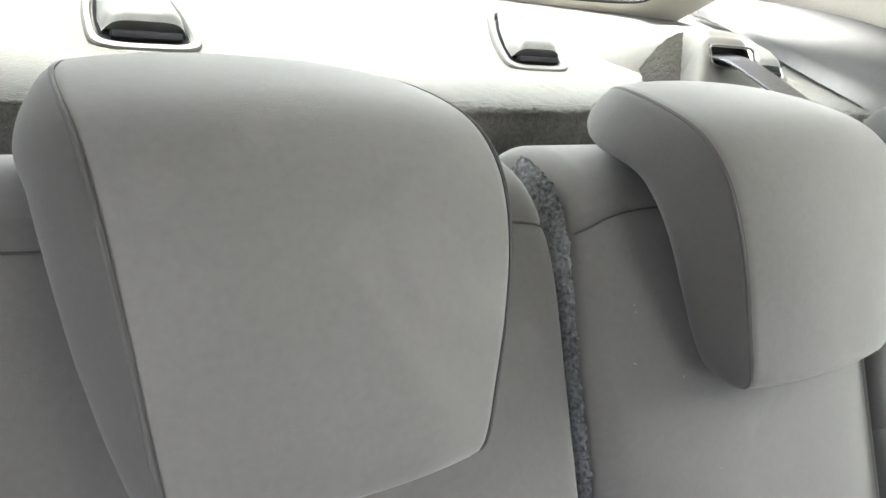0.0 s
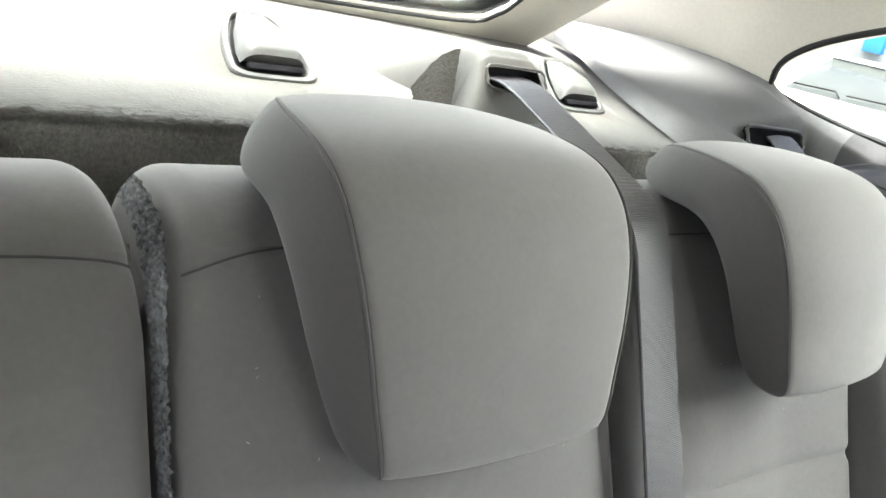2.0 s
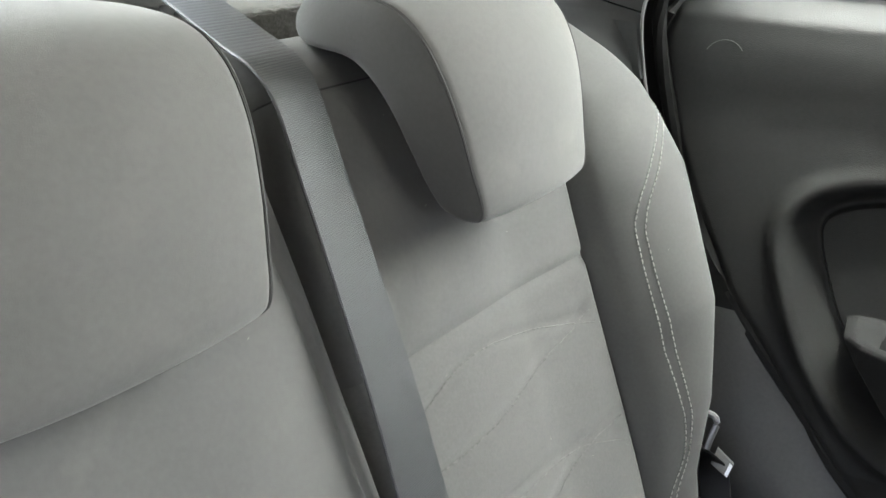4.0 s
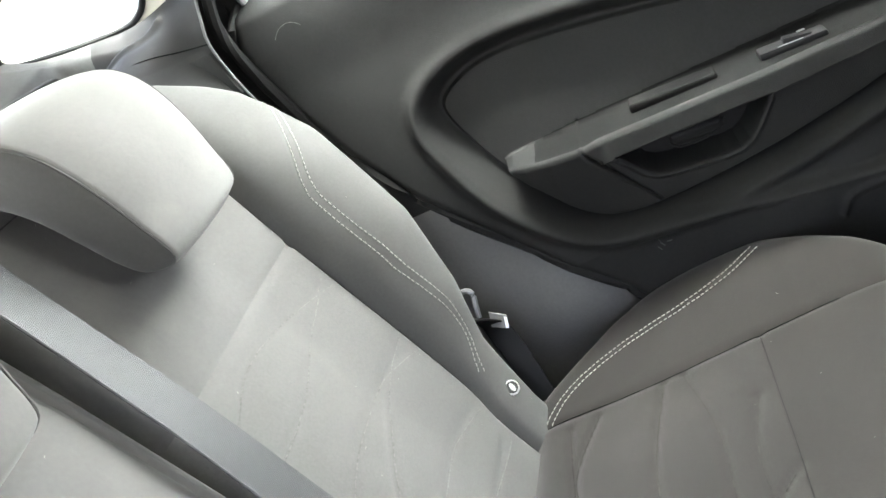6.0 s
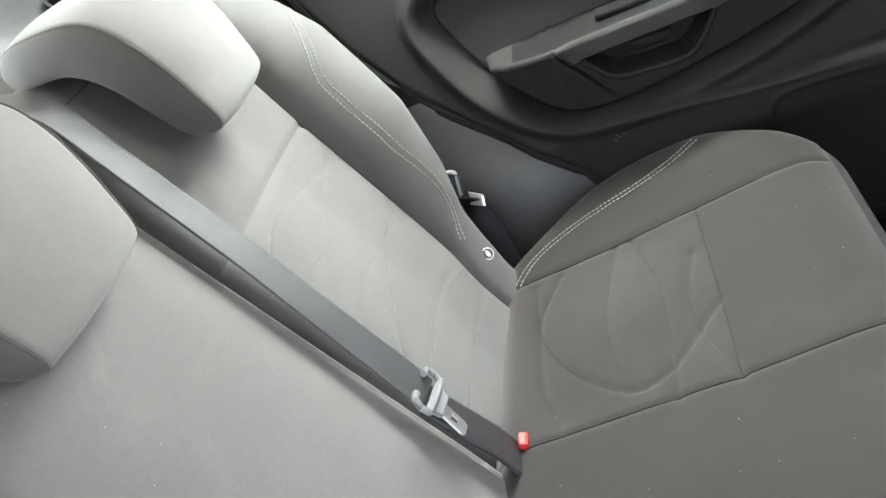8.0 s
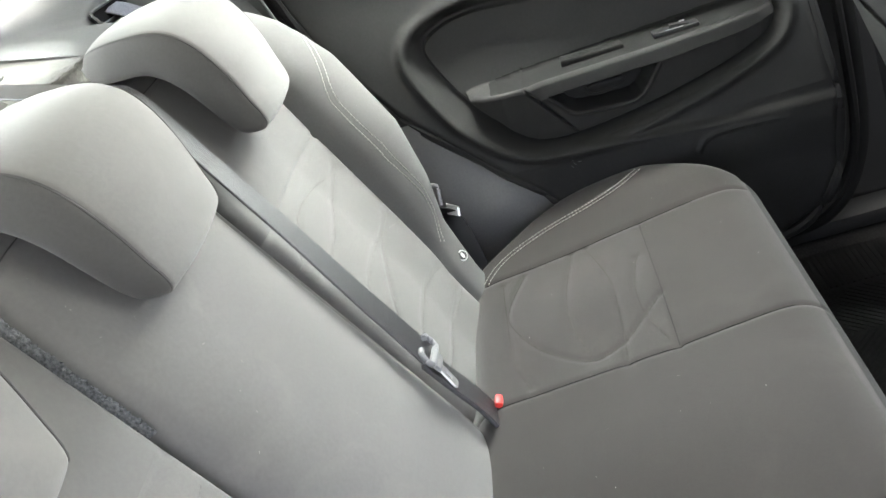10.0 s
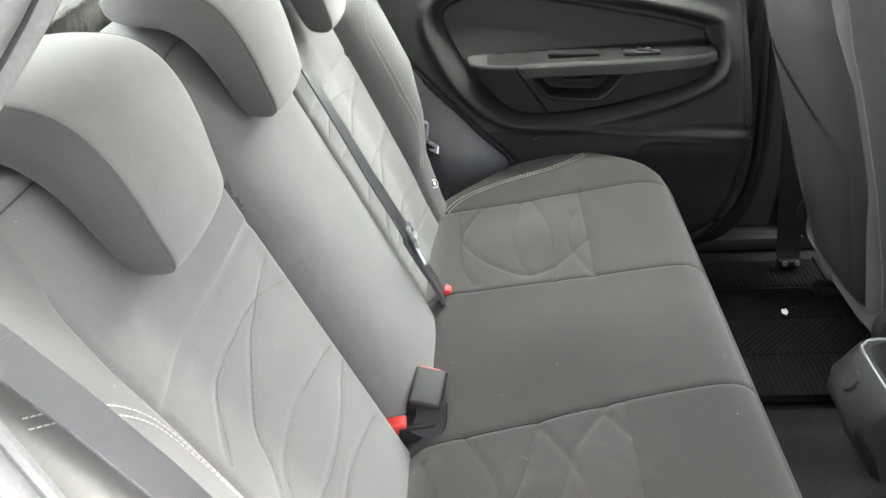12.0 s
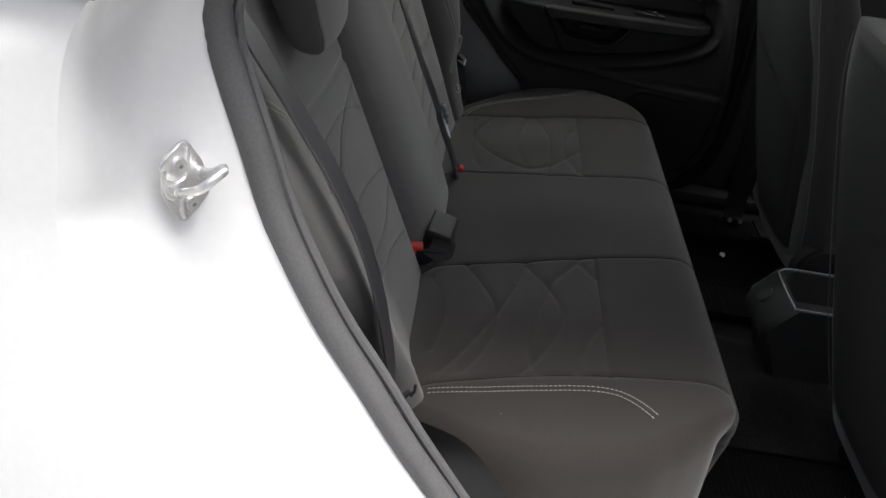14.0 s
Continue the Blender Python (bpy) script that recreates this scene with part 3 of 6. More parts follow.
def cush_seam(y):
    return curve(-y, [0.12, 0.16, 0.235, 0.30, 0.40, 0.47, 0.53, 0.60], [0.49, 0.478, 0.466, 0.459, 0.456, 0.457, 0.458, 0.46])


QUILT_CUSH_LEFT = [
    [(0.455, -0.222), (0.376, -0.192), (0.309, -0.208), (0.246, -0.244), (0.195, -0.299), (0.207, -0.343), (0.245, -0.377), (0.273, -0.403)],
    [(0.455, -0.187), (0.370, -0.189), (0.258, -0.196), (0.19, -0.215)],
    [(0.455, -0.298), (0.354, -0.281), (0.274, -0.282), (0.198, -0.300)],
    [(0.455, -0.320), (0.348, -0.343), (0.247, -0.344), (0.16, -0.339)],
    [(0.373, -0.386), (0.308, -0.373), (0.247, -0.375), (0.19, -0.390), (0.16, -0.400)],
]
QUILT_CUSH_RIGHT = [
    [(0.169, -0.203), (0.242, -0.236), (0.311, -0.253), (0.39, -0.24), (0.45, -0.21)],
    [(0.163, -0.295), (0.236, -0.278), (0.311, -0.253), (0.38, -0.22), (0.45, -0.18)],
    [(0.173, -0.297), (0.237, -0.328), (0.295, -0.344), (0.337, -0.344), (0.40, -0.32), (0.455, -0.285)],
    [(0.155, -0.380), (0.220, -0.337), (0.249, -0.328), (0.333, -0.307), (0.40, -0.30), (0.455, -0.31)],
    [(0.170, -0.381), (0.217, -0.402)],
    [(0.200, -0.153), (0.256, -0.170), (0.318, -0.177), (0.40, -0.165)],
    [(0.34, -0.40), (0.39, -0.375), (0.455, -0.36)],
]
QUILT_CUSH = {1: [smooth_line(q, 0.01) for q in QUILT_CUSH_LEFT], -1: [smooth_line(q, 0.01) for q in QUILT_CUSH_RIGHT]}


def cush_offset(X, Y, Z, S):
    top = (Y > -0.56) & (Z > 0.54)
    ax = np.abs(X)
    seam = cush_seam(Y)
    edge = cush_edge(Y, Z, S)
    t = np.clip((ax - seam) / np.maximum(edge - seam, 0.02), 0, 1)
    o = np.where(top, 0.012 * np.sin(np.pi * t * 0.6) * np.interp(-Y, [0.12, 0.2, 0.3, 0.44, 0.52, 0.57], [0.2, 0.6, 1, 1, 0.6, 0.1]), 0)
    o = o - np.where(top, 0.0018 * np.exp(-(((ax - seam) / 0.0034) ** 2)), 0)
    for side, line in ((1, MID_LEFT), (-1, MID_RIGHT)):
        mid = np.interp(-Y, [-p[1] for p in line], [p[0] for p in line])
        o = o - 0.0020 * np.exp(-(((X - mid) / 0.0034) ** 2))
        across = distance(X, Y, [(mid0(side), -0.402), (side * 0.30, -0.404), (side * 0.456, -0.404)])
        o = o - np.where(top, 0.0018 * np.exp(-((across / 0.0032) ** 2)), 0)
        for q in QUILT_CUSH[side]:
            d = distance(X * side, Y, q)
            o = o - np.where(top & (X * side > 0.1) & (ax < seam) & (Y > -0.404), 0.0024 * np.exp(-((d / 0.0032) ** 2)) + 0.0010 * np.exp(-((d / 0.018) ** 2)), 0)
    o = o + np.where(top, 0.008 * np.exp(-(((X - 0.01) / 0.10) ** 2)) * np.exp(-(((Y + 0.36) / 0.14) ** 2)), 0)
    o = o + np.where(top, 0.006 * np.exp(-(((ax - 0.31) / 0.08) ** 2)) * np.exp(-(((Y + 0.30) / 0.10) ** 2)), 0)
    front_seam = np.abs(Z - 0.565) + np.where(Y < -0.55, 0, 1)
    return o - 0.003 * np.exp(-((front_seam / 0.004) ** 2))


MID_LEFT = [(0.185, -0.12), (0.182, -0.167), (0.168, -0.28), (0.155, -0.402), (0.156, -0.48), (0.160, -0.56)]
MID_RIGHT = [(-0.173, -0.12), (-0.172, -0.167), (-0.165, -0.28), (-0.150, -0.402), (-0.142, -0.48), (-0.134, -0.56)]


def mid0(side):
    return 0.155 if side > 0 else -0.150


bench = empty("rear_bench_cushion", (0.0, -0.35, 0.36), label="grey cloth rear bench cushion, quilted places, shade in its colour", category="seat")
cv, cf, (CX, CY, CZ, CS), cshape = pillow(CUSH_PATH, lambda y, z, r: -cush_edge(y, z, r), lambda y, z, r: cush_edge(y, z, r), cush_offset, 0.035, 280, 0.05, (lambda y, z: -np.minimum(cush_seam(y), cush_edge(y, z, 0) - 0.02), lambda y, z: np.interp(-y, [-p[1] for p in MID_RIGHT], [p[0] for p in MID_RIGHT]), lambda y, z: np.interp(-y, [-p[1] for p in MID_LEFT], [p[0] for p in MID_LEFT]), lambda y, z: np.minimum(cush_seam(y), cush_edge(y, z, 0) - 0.02)))
# the side skirts hang straight down to the floor
grid = cv.reshape(*cshape, 3)
for col, src in ((0, 3), (1, 3), (2, 3), (-1, -4), (-2, -4), (-3, -4)):
    grid[:, col] = grid[:, src]
for k, (a, b) in enumerate(((2, -3), (1, -2), (0, -1))):
    fall = (0.35, 0.7, 1.0)[k]
    for c, src in ((a, 3), (b, -4)):
        grid[:, c, 2] = grid[:, src, 2] * (1 - fall) + np.minimum(0.36, grid[:, src, 2]) * fall
        grid[:, c, 0] *= 1 + 0.012 * math.sin(fall * 2.5)
cv = grid.reshape(-1, 3)
fx, fy, fz = (face_mean(g, cshape) for g in (CX, CY, CZ))
midl = np.interp(-fy, [-p[1] for p in MID_LEFT], [p[0] for p in MID_LEFT])
midr = np.interp(-fy, [-p[1] for p in MID_RIGHT], [p[0] for p in MID_RIGHT])
seam_f = cush_seam(fy)
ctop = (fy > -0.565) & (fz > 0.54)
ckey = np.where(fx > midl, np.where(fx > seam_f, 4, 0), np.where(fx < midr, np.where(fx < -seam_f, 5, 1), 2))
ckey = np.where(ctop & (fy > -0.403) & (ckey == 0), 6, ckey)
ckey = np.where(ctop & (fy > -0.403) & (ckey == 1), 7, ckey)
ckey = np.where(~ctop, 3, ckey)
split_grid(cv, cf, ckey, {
    0: ("thigh_panel", SEAT_TOP, ""), 1: ("thigh_panel", SEAT_TOP, ""), 2: ("middle_pad", SEAT_TOP, ""), 3: ("front_skirt", SKIRT, "cloth skirt with shade in its colour"),
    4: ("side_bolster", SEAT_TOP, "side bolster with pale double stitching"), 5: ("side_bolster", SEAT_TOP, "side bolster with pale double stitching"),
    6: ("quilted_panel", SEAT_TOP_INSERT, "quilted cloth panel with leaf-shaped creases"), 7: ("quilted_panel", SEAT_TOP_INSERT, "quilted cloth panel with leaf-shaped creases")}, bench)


def on_cushion(line, lift=0.0006):
    v = cv[(cv[:, 2] > 0.52)]
    out = []
    for x, y in even(line, 0.004):
        d2 = (v[:, 0] - x) ** 2 + (v[:, 1] - y) ** 2
        k = np.argsort(d2)[:6]
        w = 1 / (d2[k] + 1e-6)
        out.append((x, y, (v[k, 2] * w).sum() / w.sum() + lift))
    return np.array(out)


for sgn in (1, -1):
    line = smooth_line([(0.482, -0.160), (0.512, -0.190), (0.536, -0.245), (0.550, -0.332), (0.566, -0.390), (0.590, -0.430)] if sgn > 0 else [(0.496, -0.170), (0.494, -0.244), (0.492, -0.307), (0.490, -0.364), (0.497, -0.403), (0.518, -0.428), (0.550, -0.449)], 0.004)
    line[:, 0] *= sgn
    stitches(bench, on_cushion(line), (0, 0.1, 1), 0.009)


for sgn in (1, -1):
    quilt_threads(bench, [q * np.array([sgn, 1]) for q in QUILT_CUSH[sgn]], lambda q: on_cushion(q, 0.0),
                  lambda q: (q[:, 1] > -0.400) & (q[:, 1] < -0.15) & (np.abs(q[:, 0]) < cush_seam(q[:, 1]) - 0.004) & (np.abs(q[:, 0]) > 0.172), CUSH_CREASE)


def bench_seams():
    """Sewn joints of the bench: dark lines beside the middle pad and the bolsters, worn pale ones at the panel ends."""
    ys = np.linspace(-0.16, -0.535, 60)
    for side, line in ((1, MID_LEFT), (-1, MID_RIGHT)):
        bm = bmesh.new()
        rod(bm, on_cushion(np.stack([np.interp(-ys, [-p[1] for p in line], [p[0] for p in line]), ys], 1), 0.0002), 0.0008, 5)
        under(part("joint_seam", bm, SKIRT), bench)
        bm = bmesh.new()
        rod(bm, on_cushion(np.stack([side * cush_seam(ys[:52]), ys[:52]], 1), 0.0002), 0.0008, 5)
        under(part("bolster_seam", bm, SKIRT), bench)
        bm = bmesh.new()
        rod(bm, on_cushion(np.array([(mid0(side) + side * 0.006, -0.402), (side * 0.30, -0.404), (side * 0.452, -0.404)]), 0.0002), 0.0005, 5)
        under(part("panel_seam", bm, SKIRT if side > 0 else CUSH_CREASE), bench)


bench_seams()


# ---- headrests ----
def headrest(x, label, size=1.0, forward=0.0, drop=0.0, sag=0.0):
    """A comma-shaped headrest that hooks over the backrest's top."""
    front = smooth_line([(0.016, 0.975), (0.004, 0.977), (-0.004, 0.985), (-0.004, 0.998), (0.001, 1.018), (0.009, 1.050), (0.022, 1.085), (0.040, 1.112), (0.066, 1.129), (0.105, 1.136), (0.145, 1.136), (0.170, 1.129), (0.180, 1.117)], 0.004)
    under_side = smooth_line([(0.016, 0.975), (0.028, 0.982), (0.039, 1.002), (0.050, 1.032), (0.063, 1.060), (0.080, 1.081), (0.102, 1.093), (0.140, 1.097), (0.166, 1.103), (0.180, 1.117)], 0.004)
    n = 80
    F, B = even(front, 0.0005), even(under_side, 0.0005)
    F = F[np.linspace(0, len(F) - 1, n).astype(int)]
    B = B[np.linspace(0, len(B) - 1, n).astype(int)]
    s = np.linspace(0, 1, n)
    half = curve(s, [0, 0.03, 0.07, 0.13, 0.25, 0.42, 0.56, 0.70, 0.82, 0.92, 1.0], [0.050, 0.064, 0.071, 0.075, 0.081, 0.088, 0.0905, 0.088, 0.080, 0.066, 0.050]) * size
    swell = np.interp(s, [0, 0.1, 0.3, 0.6, 0.85, 1.0], [0.001, 0.003, 0.006, 0.006, 0.010, 0.014])
    half_b = half + swell
    for q in (F, B):
        q[:, 1] -= drop + sag * step01(q[:, 0], 0.04, 0.17)
        q[:, 0] -= forward
    tang = np.gradient(F, axis=0)
    tang /= np.linalg.norm(tang, axis=1)[:, None]
    nf = np.stack([-tang[:, 1], tang[:, 0]], 1)
    ob = empty("headrest", (x, 0.02, 0.97), label=label, category="headrest", group="rear headrests")
    cols = 61
    u = np.linspace(-1, 1, cols)
    crown = 0.012 * (1 - np.abs(u) ** 2.4) * np.interp(s, [0, 0.08, 0.3, 0.6, 1], [0.1, 0.5, 1, 0.8, 0.4])[:, None]
    pip = -0.0026 * np.exp(-(((1 - np.abs(u)) / 0.022) ** 2)) * np.ones((n, 1))
    o = crown + pip
    V = np.stack([x + half[:, None] * u, F[:, :1] + nf[:, :1] * o, F[:, 1:] + nf[:, 1:] * o], 2)
    under(mesh_object("front_pad", V.reshape(-1, 3), grid_faces(n, cols), FABRIC, sharp=80), ob)
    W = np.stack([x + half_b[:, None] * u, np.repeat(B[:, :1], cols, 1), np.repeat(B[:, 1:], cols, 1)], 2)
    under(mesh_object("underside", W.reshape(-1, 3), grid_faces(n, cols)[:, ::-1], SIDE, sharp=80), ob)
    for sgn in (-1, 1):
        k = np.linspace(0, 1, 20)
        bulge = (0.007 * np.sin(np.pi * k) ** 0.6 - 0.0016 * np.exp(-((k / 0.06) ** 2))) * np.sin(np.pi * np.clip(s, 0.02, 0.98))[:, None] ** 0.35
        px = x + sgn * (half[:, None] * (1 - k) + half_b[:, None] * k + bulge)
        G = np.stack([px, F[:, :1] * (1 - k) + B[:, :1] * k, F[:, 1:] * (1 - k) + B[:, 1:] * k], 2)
        under(mesh_object("side_panel", G.reshape(-1, 3), grid_faces(n, 20)[:, ::sgn], SIDE, sharp=80, label="cloth side panel, shade put into its colour"), ob)
        bm = bmesh.new()
        rod(bm, [(x + sgn * (half[i] - 0.0002), F[i, 0] - nf[i, 0] * 0.0012, F[i, 1] - nf[i, 1] * 0.0012) for i in range(3, n - 2)], 0.0013, 6)
        under(part("seam_piping", bm, DARK_THREAD), ob)
    return ob


headrest(-0.347, "grey cloth headrest on the single rear seat", 1.09, -0.013, 0.0)
headrest(0.019, "grey cloth headrest on the middle rear seat", 1.15, -0.002)
headrest(0.378, "grey cloth headrest on the rear seat beside the closed door", 1.08, 0.010, 0.002, 0.005)


def lint(parent, verts, keep, count, seed):
    """Pale lint caught in the cloth."""
    r = random.Random(seed)
    v = verts[keep(verts)]
    bm = bmesh.new()
    for _ in range(count):
        p = Vector(v[r.randrange(len(v))]) + Vector((0, -0.0004, 0.0002))
        d = Vector((r.uniform(-1, 1), r.uniform(-0.3, 0.1), r.uniform(-1, 1))).normalized() * r.uniform(0.0004, 0.0013)
        rod(bm, [p - d, p + Vector((0, -0.0003, 0.0003)), p + d], 0.00016, 4)
    tagged(under(part("lint", bm, THREAD), parent), kind="stuff")


lint(seat_back_left, lv, lambda v: (v[:, 1] < 0.10) & (v[:, 2] > 0.6), 26, 11)
lint(seat_back_left, mv, lambda v: (v[:, 1] < 0.10) & (v[:, 2] > 0.6), 18, 12)
lint(seat_back_right, rv, lambda v: (v[:, 1] < 0.10) & (v[:, 2] > 0.6), 34, 13)
lint(bench, cv, lambda v: v[:, 2] > 0.56, 60, 14)

# ---- parcel shelf ----
shelf = empty("parcel_shelf", (0, 0.45, 1.0), label="pale grey felt parcel shelf behind the rear seats", category="shelf", kind="structure")


def shelf_z(x, y):
    z = 1.0975 + 0.09 * (y - 0.24)
    for ax in (-0.316, 0.050, 0.421):
        z = z + 0.034 * np.exp(-(((x - ax) / 0.062) ** 2) ** 2) * step01(y, 0.335, 0.42) * step01(y, 0.62, 0.45)
    return z


ys = np.r_[np.linspace(0.238, 0.26, 14), np.linspace(0.27, 0.80, 70)]
xs = np.linspace(-0.80, 0.80, 420)
SY, SX = np.meshgrid(ys, xs, indexing="ij")
SZ = shelf_z(SX, SY) - round_off(SY - 0.237, 0.006)
rng = np.random.default_rng(7)
SZ = SZ + rng.normal(0, 1, SZ.shape) * (0.0002 + 0.0005 * step01(SY, 0.262, 0.242))
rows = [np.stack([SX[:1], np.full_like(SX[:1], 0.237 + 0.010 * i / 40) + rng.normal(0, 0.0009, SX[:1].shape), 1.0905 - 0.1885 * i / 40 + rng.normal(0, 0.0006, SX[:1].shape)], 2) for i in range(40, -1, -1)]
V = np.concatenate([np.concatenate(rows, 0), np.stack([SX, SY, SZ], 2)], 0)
under(mesh_object("felt_top", V[40:].reshape(-1, 3), grid_faces(V.shape[0] - 40, V.shape[1]), SHELF, sharp=80), shelf)
under(mesh_object("felt_front", V[:43].reshape(-1, 3), grid_faces(43, V.shape[1]), LIT_FELT, sharp=80, label="felt drop at the shelf's edge, light in its colour"), shelf)


def fuzz():
    """Felt pile along the shelf's front edge."""
    r = random.Random(3)
    v, f = [], []
    for _ in range(9000):
        p = Vector((r.uniform(-0.62, 0.62), 0.236, r.uniform(1.0, 1.0925)))
        d = Vector((r.uniform(-1, 1), -0.9, r.uniform(-0.5, 0.6)))
        d = d.normalized() * r.uniform(0.0015, 0.0035)
        q = d.cross(Vector((0.3, 0.5, 0.8))).normalized() * 0.0003
        k = len(v)
        v += [p - q, p + q, p + d]
        f.append((k, k + 1, k + 2))
    ob = mesh_object("felt_pile", v, f, LIT_FELT, smooth=False)
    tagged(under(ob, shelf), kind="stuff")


fuzz()


def anchor(x):
    """Child-seat anchor with a flap in a rounded frame."""
    ob = empty("anchor_cover", (x, 0.405, 1.115), label="grey plastic child-seat anchor cover with hinged flap on the shelf", category="anchor cover", group="anchor covers on the shelf")
    y0 = 0.348
    base = 1.106
    outer = [(-0.026, -0.001), (0.0, -0.002), (0.026, -0.001), (0.037, 0.004), (0.0395, 0.014), (0.036, 0.05), (0.024, 0.088), (0.012, 0.098), (-0.012, 0.098), (-0.024, 0.088), (-0.036, 0.05), (-0.0395, 0.014), (-0.037, 0.004)]
    loop = smooth_line([(a, b) for a, b in outer], 0.004, closed=True)

    def zz(a, b, h):
        return (x + a, y0 + 0.66 * b - 0.45 * h, base + 0.44 * b + 0.003 + 0.9 * h)

    bm = bmesh.new()
    cx, cy = 0.0, 0.048
    rings = []
    for k, h in ((1.0, -0.003), (1.0, 0.0008), (0.97, 0.0024), (0.88, 0.0026), (0.84, 0.0008), (0.84, -0.004)):
        rings.append([bm.verts.new(zz(cx + (a - cx) * k, cy + (b - cy) * k, h)) for a, b in loop])
    for r0, r1 in zip(rings[:-1], rings[1:]):
        for i in range(len(loop)):
            j = (i + 1) % len(loop)
            bm.faces.new((r0[i], r0[j], r1[j], r1[i]))
    under(part("frame", bm, ANCHOR), ob)
    bm = bmesh.new()
    v = [bm.verts.new(zz(cx + (a - cx) * 0.80, cy + (b - cy) * 0.80, 0.0005)) for a, b in loop]
    bm.faces.new(v)
    under(part("recess", bm, VOID), ob)
    # flap: a swelling lid with a steep front end over the dark slot
    n, m = 22, 20
    grid_v = []
    for i in range(n):
        b = 0.017 + 0.073 * i / (n - 1)
        w = np.interp(b, [0.0, 0.03, 0.06, 0.09], [0.0288, 0.0298, 0.0243, 0.013])
        for j in range(m):
            u = -1 + 2 * j / (m - 1)
            h = 0.014 * (1 - abs(u) ** 6) * np.interp(b, [0.017, 0.023, 0.045, 0.09], [0.72, 1.0, 0.95, 0.1])
            grid_v.append(zz(u * w, b, h + 0.002))
    front = [zz((-1 + 2 * j / (m - 1)) * 0.0285, 0.020, 0.002) for j in range(m)]
    verts = front + grid_v
    under(mesh_object("flap", verts, grid_faces(n + 1, m), ANCHOR), ob)
    # The slot's shadow, put in as a dark block.
    bm = bmesh.new()
    box(bm, (x, y0 + 0.006, base + 0.0115), (0.050, 0.005, 0.006), 0.002, (-35, 0, 0))
    under(part("slot_shadow_gap", bm, VOID, label="dark block for the shadow in the slot under the flap"), ob)
    return ob


for ax in (-0.316, 0.050, 0.421):
    anchor(ax)


def belt_tower():
    """Raised belt outlet of the middle belt on the shelf."""
    ob = empty("belt_guide", (0.255, 0.33, 1.10), label="pale grey plastic belt outlet raised on the shelf", category="belt guide")
    # front face leans back; the slot is cut as a recessed frame
    x0 = 0.258
    prof = [(0.262, 1.085, 1.0), (0.272, 1.10, 1.0), (0.300, 1.150, 0.80), (0.309, 1.160, 0.76), (0.325, 1.164, 0.74), (0.37, 1.152, 0.84), (0.43, 1.130, 0.98), (0.46, 1.112, 1.05)]
    prof = smooth_line([(a, b, c) for a, b, c in prof], 0.004)
    n, m = len(prof), 41
    V = np.zeros((n, m, 3))
    for i, (y, z, k) in enumerate(prof):
        for j in range(m):
            u = -1 + 2 * j / (m - 1)
            w = 0.074 * (0.64 + 0.36 * (k - 0.74) / 0.26)
            drop = (abs(u) ** 7) * max(0.0, z - 1.09)
            V[i, j] = (x0 + u * w, y + 0.012 * abs(u) ** 5, z - drop)
    faces = grid_faces(n, m)
    cen = V.reshape(-1, 3)[faces].mean(1)
    hole = (np.abs(cen[:, 0] - x0) < 0.033) & (cen[:, 2] > 1.1335) & (cen[:, 2] < 1.150) & (cen[:, 1] < 0.306)
    under(mesh_object("housing", V.reshape(-1, 3), faces[~hole], TOWER, sharp=60), ob)
    bm = bmesh.new()
    loop = smooth_line([(x0 - 0.034, 0.288, 1.134), (x0 - 0.036, 0.293, 1.142), (x0 - 0.033, 0.298, 1.151), (x0, 0.299, 1.152), (x0 + 0.033, 0.298, 1.151), (x0 + 0.036, 0.293, 1.142), (x0 + 0.034, 0.288, 1.134), (x0, 0.287, 1.132)], 0.003, closed=True)
    rod(bm, loop, 0.0013, 8, closed=True)
    under(part("slot_bezel", bm, TOWER, label="thin rounded slot bezel"), ob)
    bm = bmesh.new()
    box(bm, (x0, 0.325, 1.138), (0.070, 0.03, 0.03), 0.003)
    under(part("slot_inside", bm, VOID), ob)
    bm = bmesh.new()
    box(bm, (x0 + 0.005, 0.266, 1.099), (0.014, 0.006, 0.02), 0.002)
    box(bm, (x0 + 0.022, 0.262, 1.096), (0.03, 0.01, 0.014), 0.003)
    under(part("lower_clip", bm, TRIM), ob)
    # felt-covered flank beside the housing
    n, m = 40, 16
    r = np.random.default_rng(9)
    V = np.zeros((n, m, 3))
    for i in range(n):
        t = i / (n - 1)
        for j in range(m):
            u = j / (m - 1)
            xo = x0 - 0.044 - 0.026 * (1 - t) - 0.030 * u * (0.55 + 0.45 * t)
            V[i, j] = (xo, 0.292 + 0.035 * t + 0.020 * u, 1.096 + 0.062 * t * (1 - 0.55 * u ** 2) - 0.008 * u)
    V += r.normal(0, 0.0003, V.shape)
    under(mesh_object("felt_flank", V.reshape(-1, 3), grid_faces(n, m), SHELF_EDGE, label="fuzzy grey felt flank"), ob)


belt_tower()

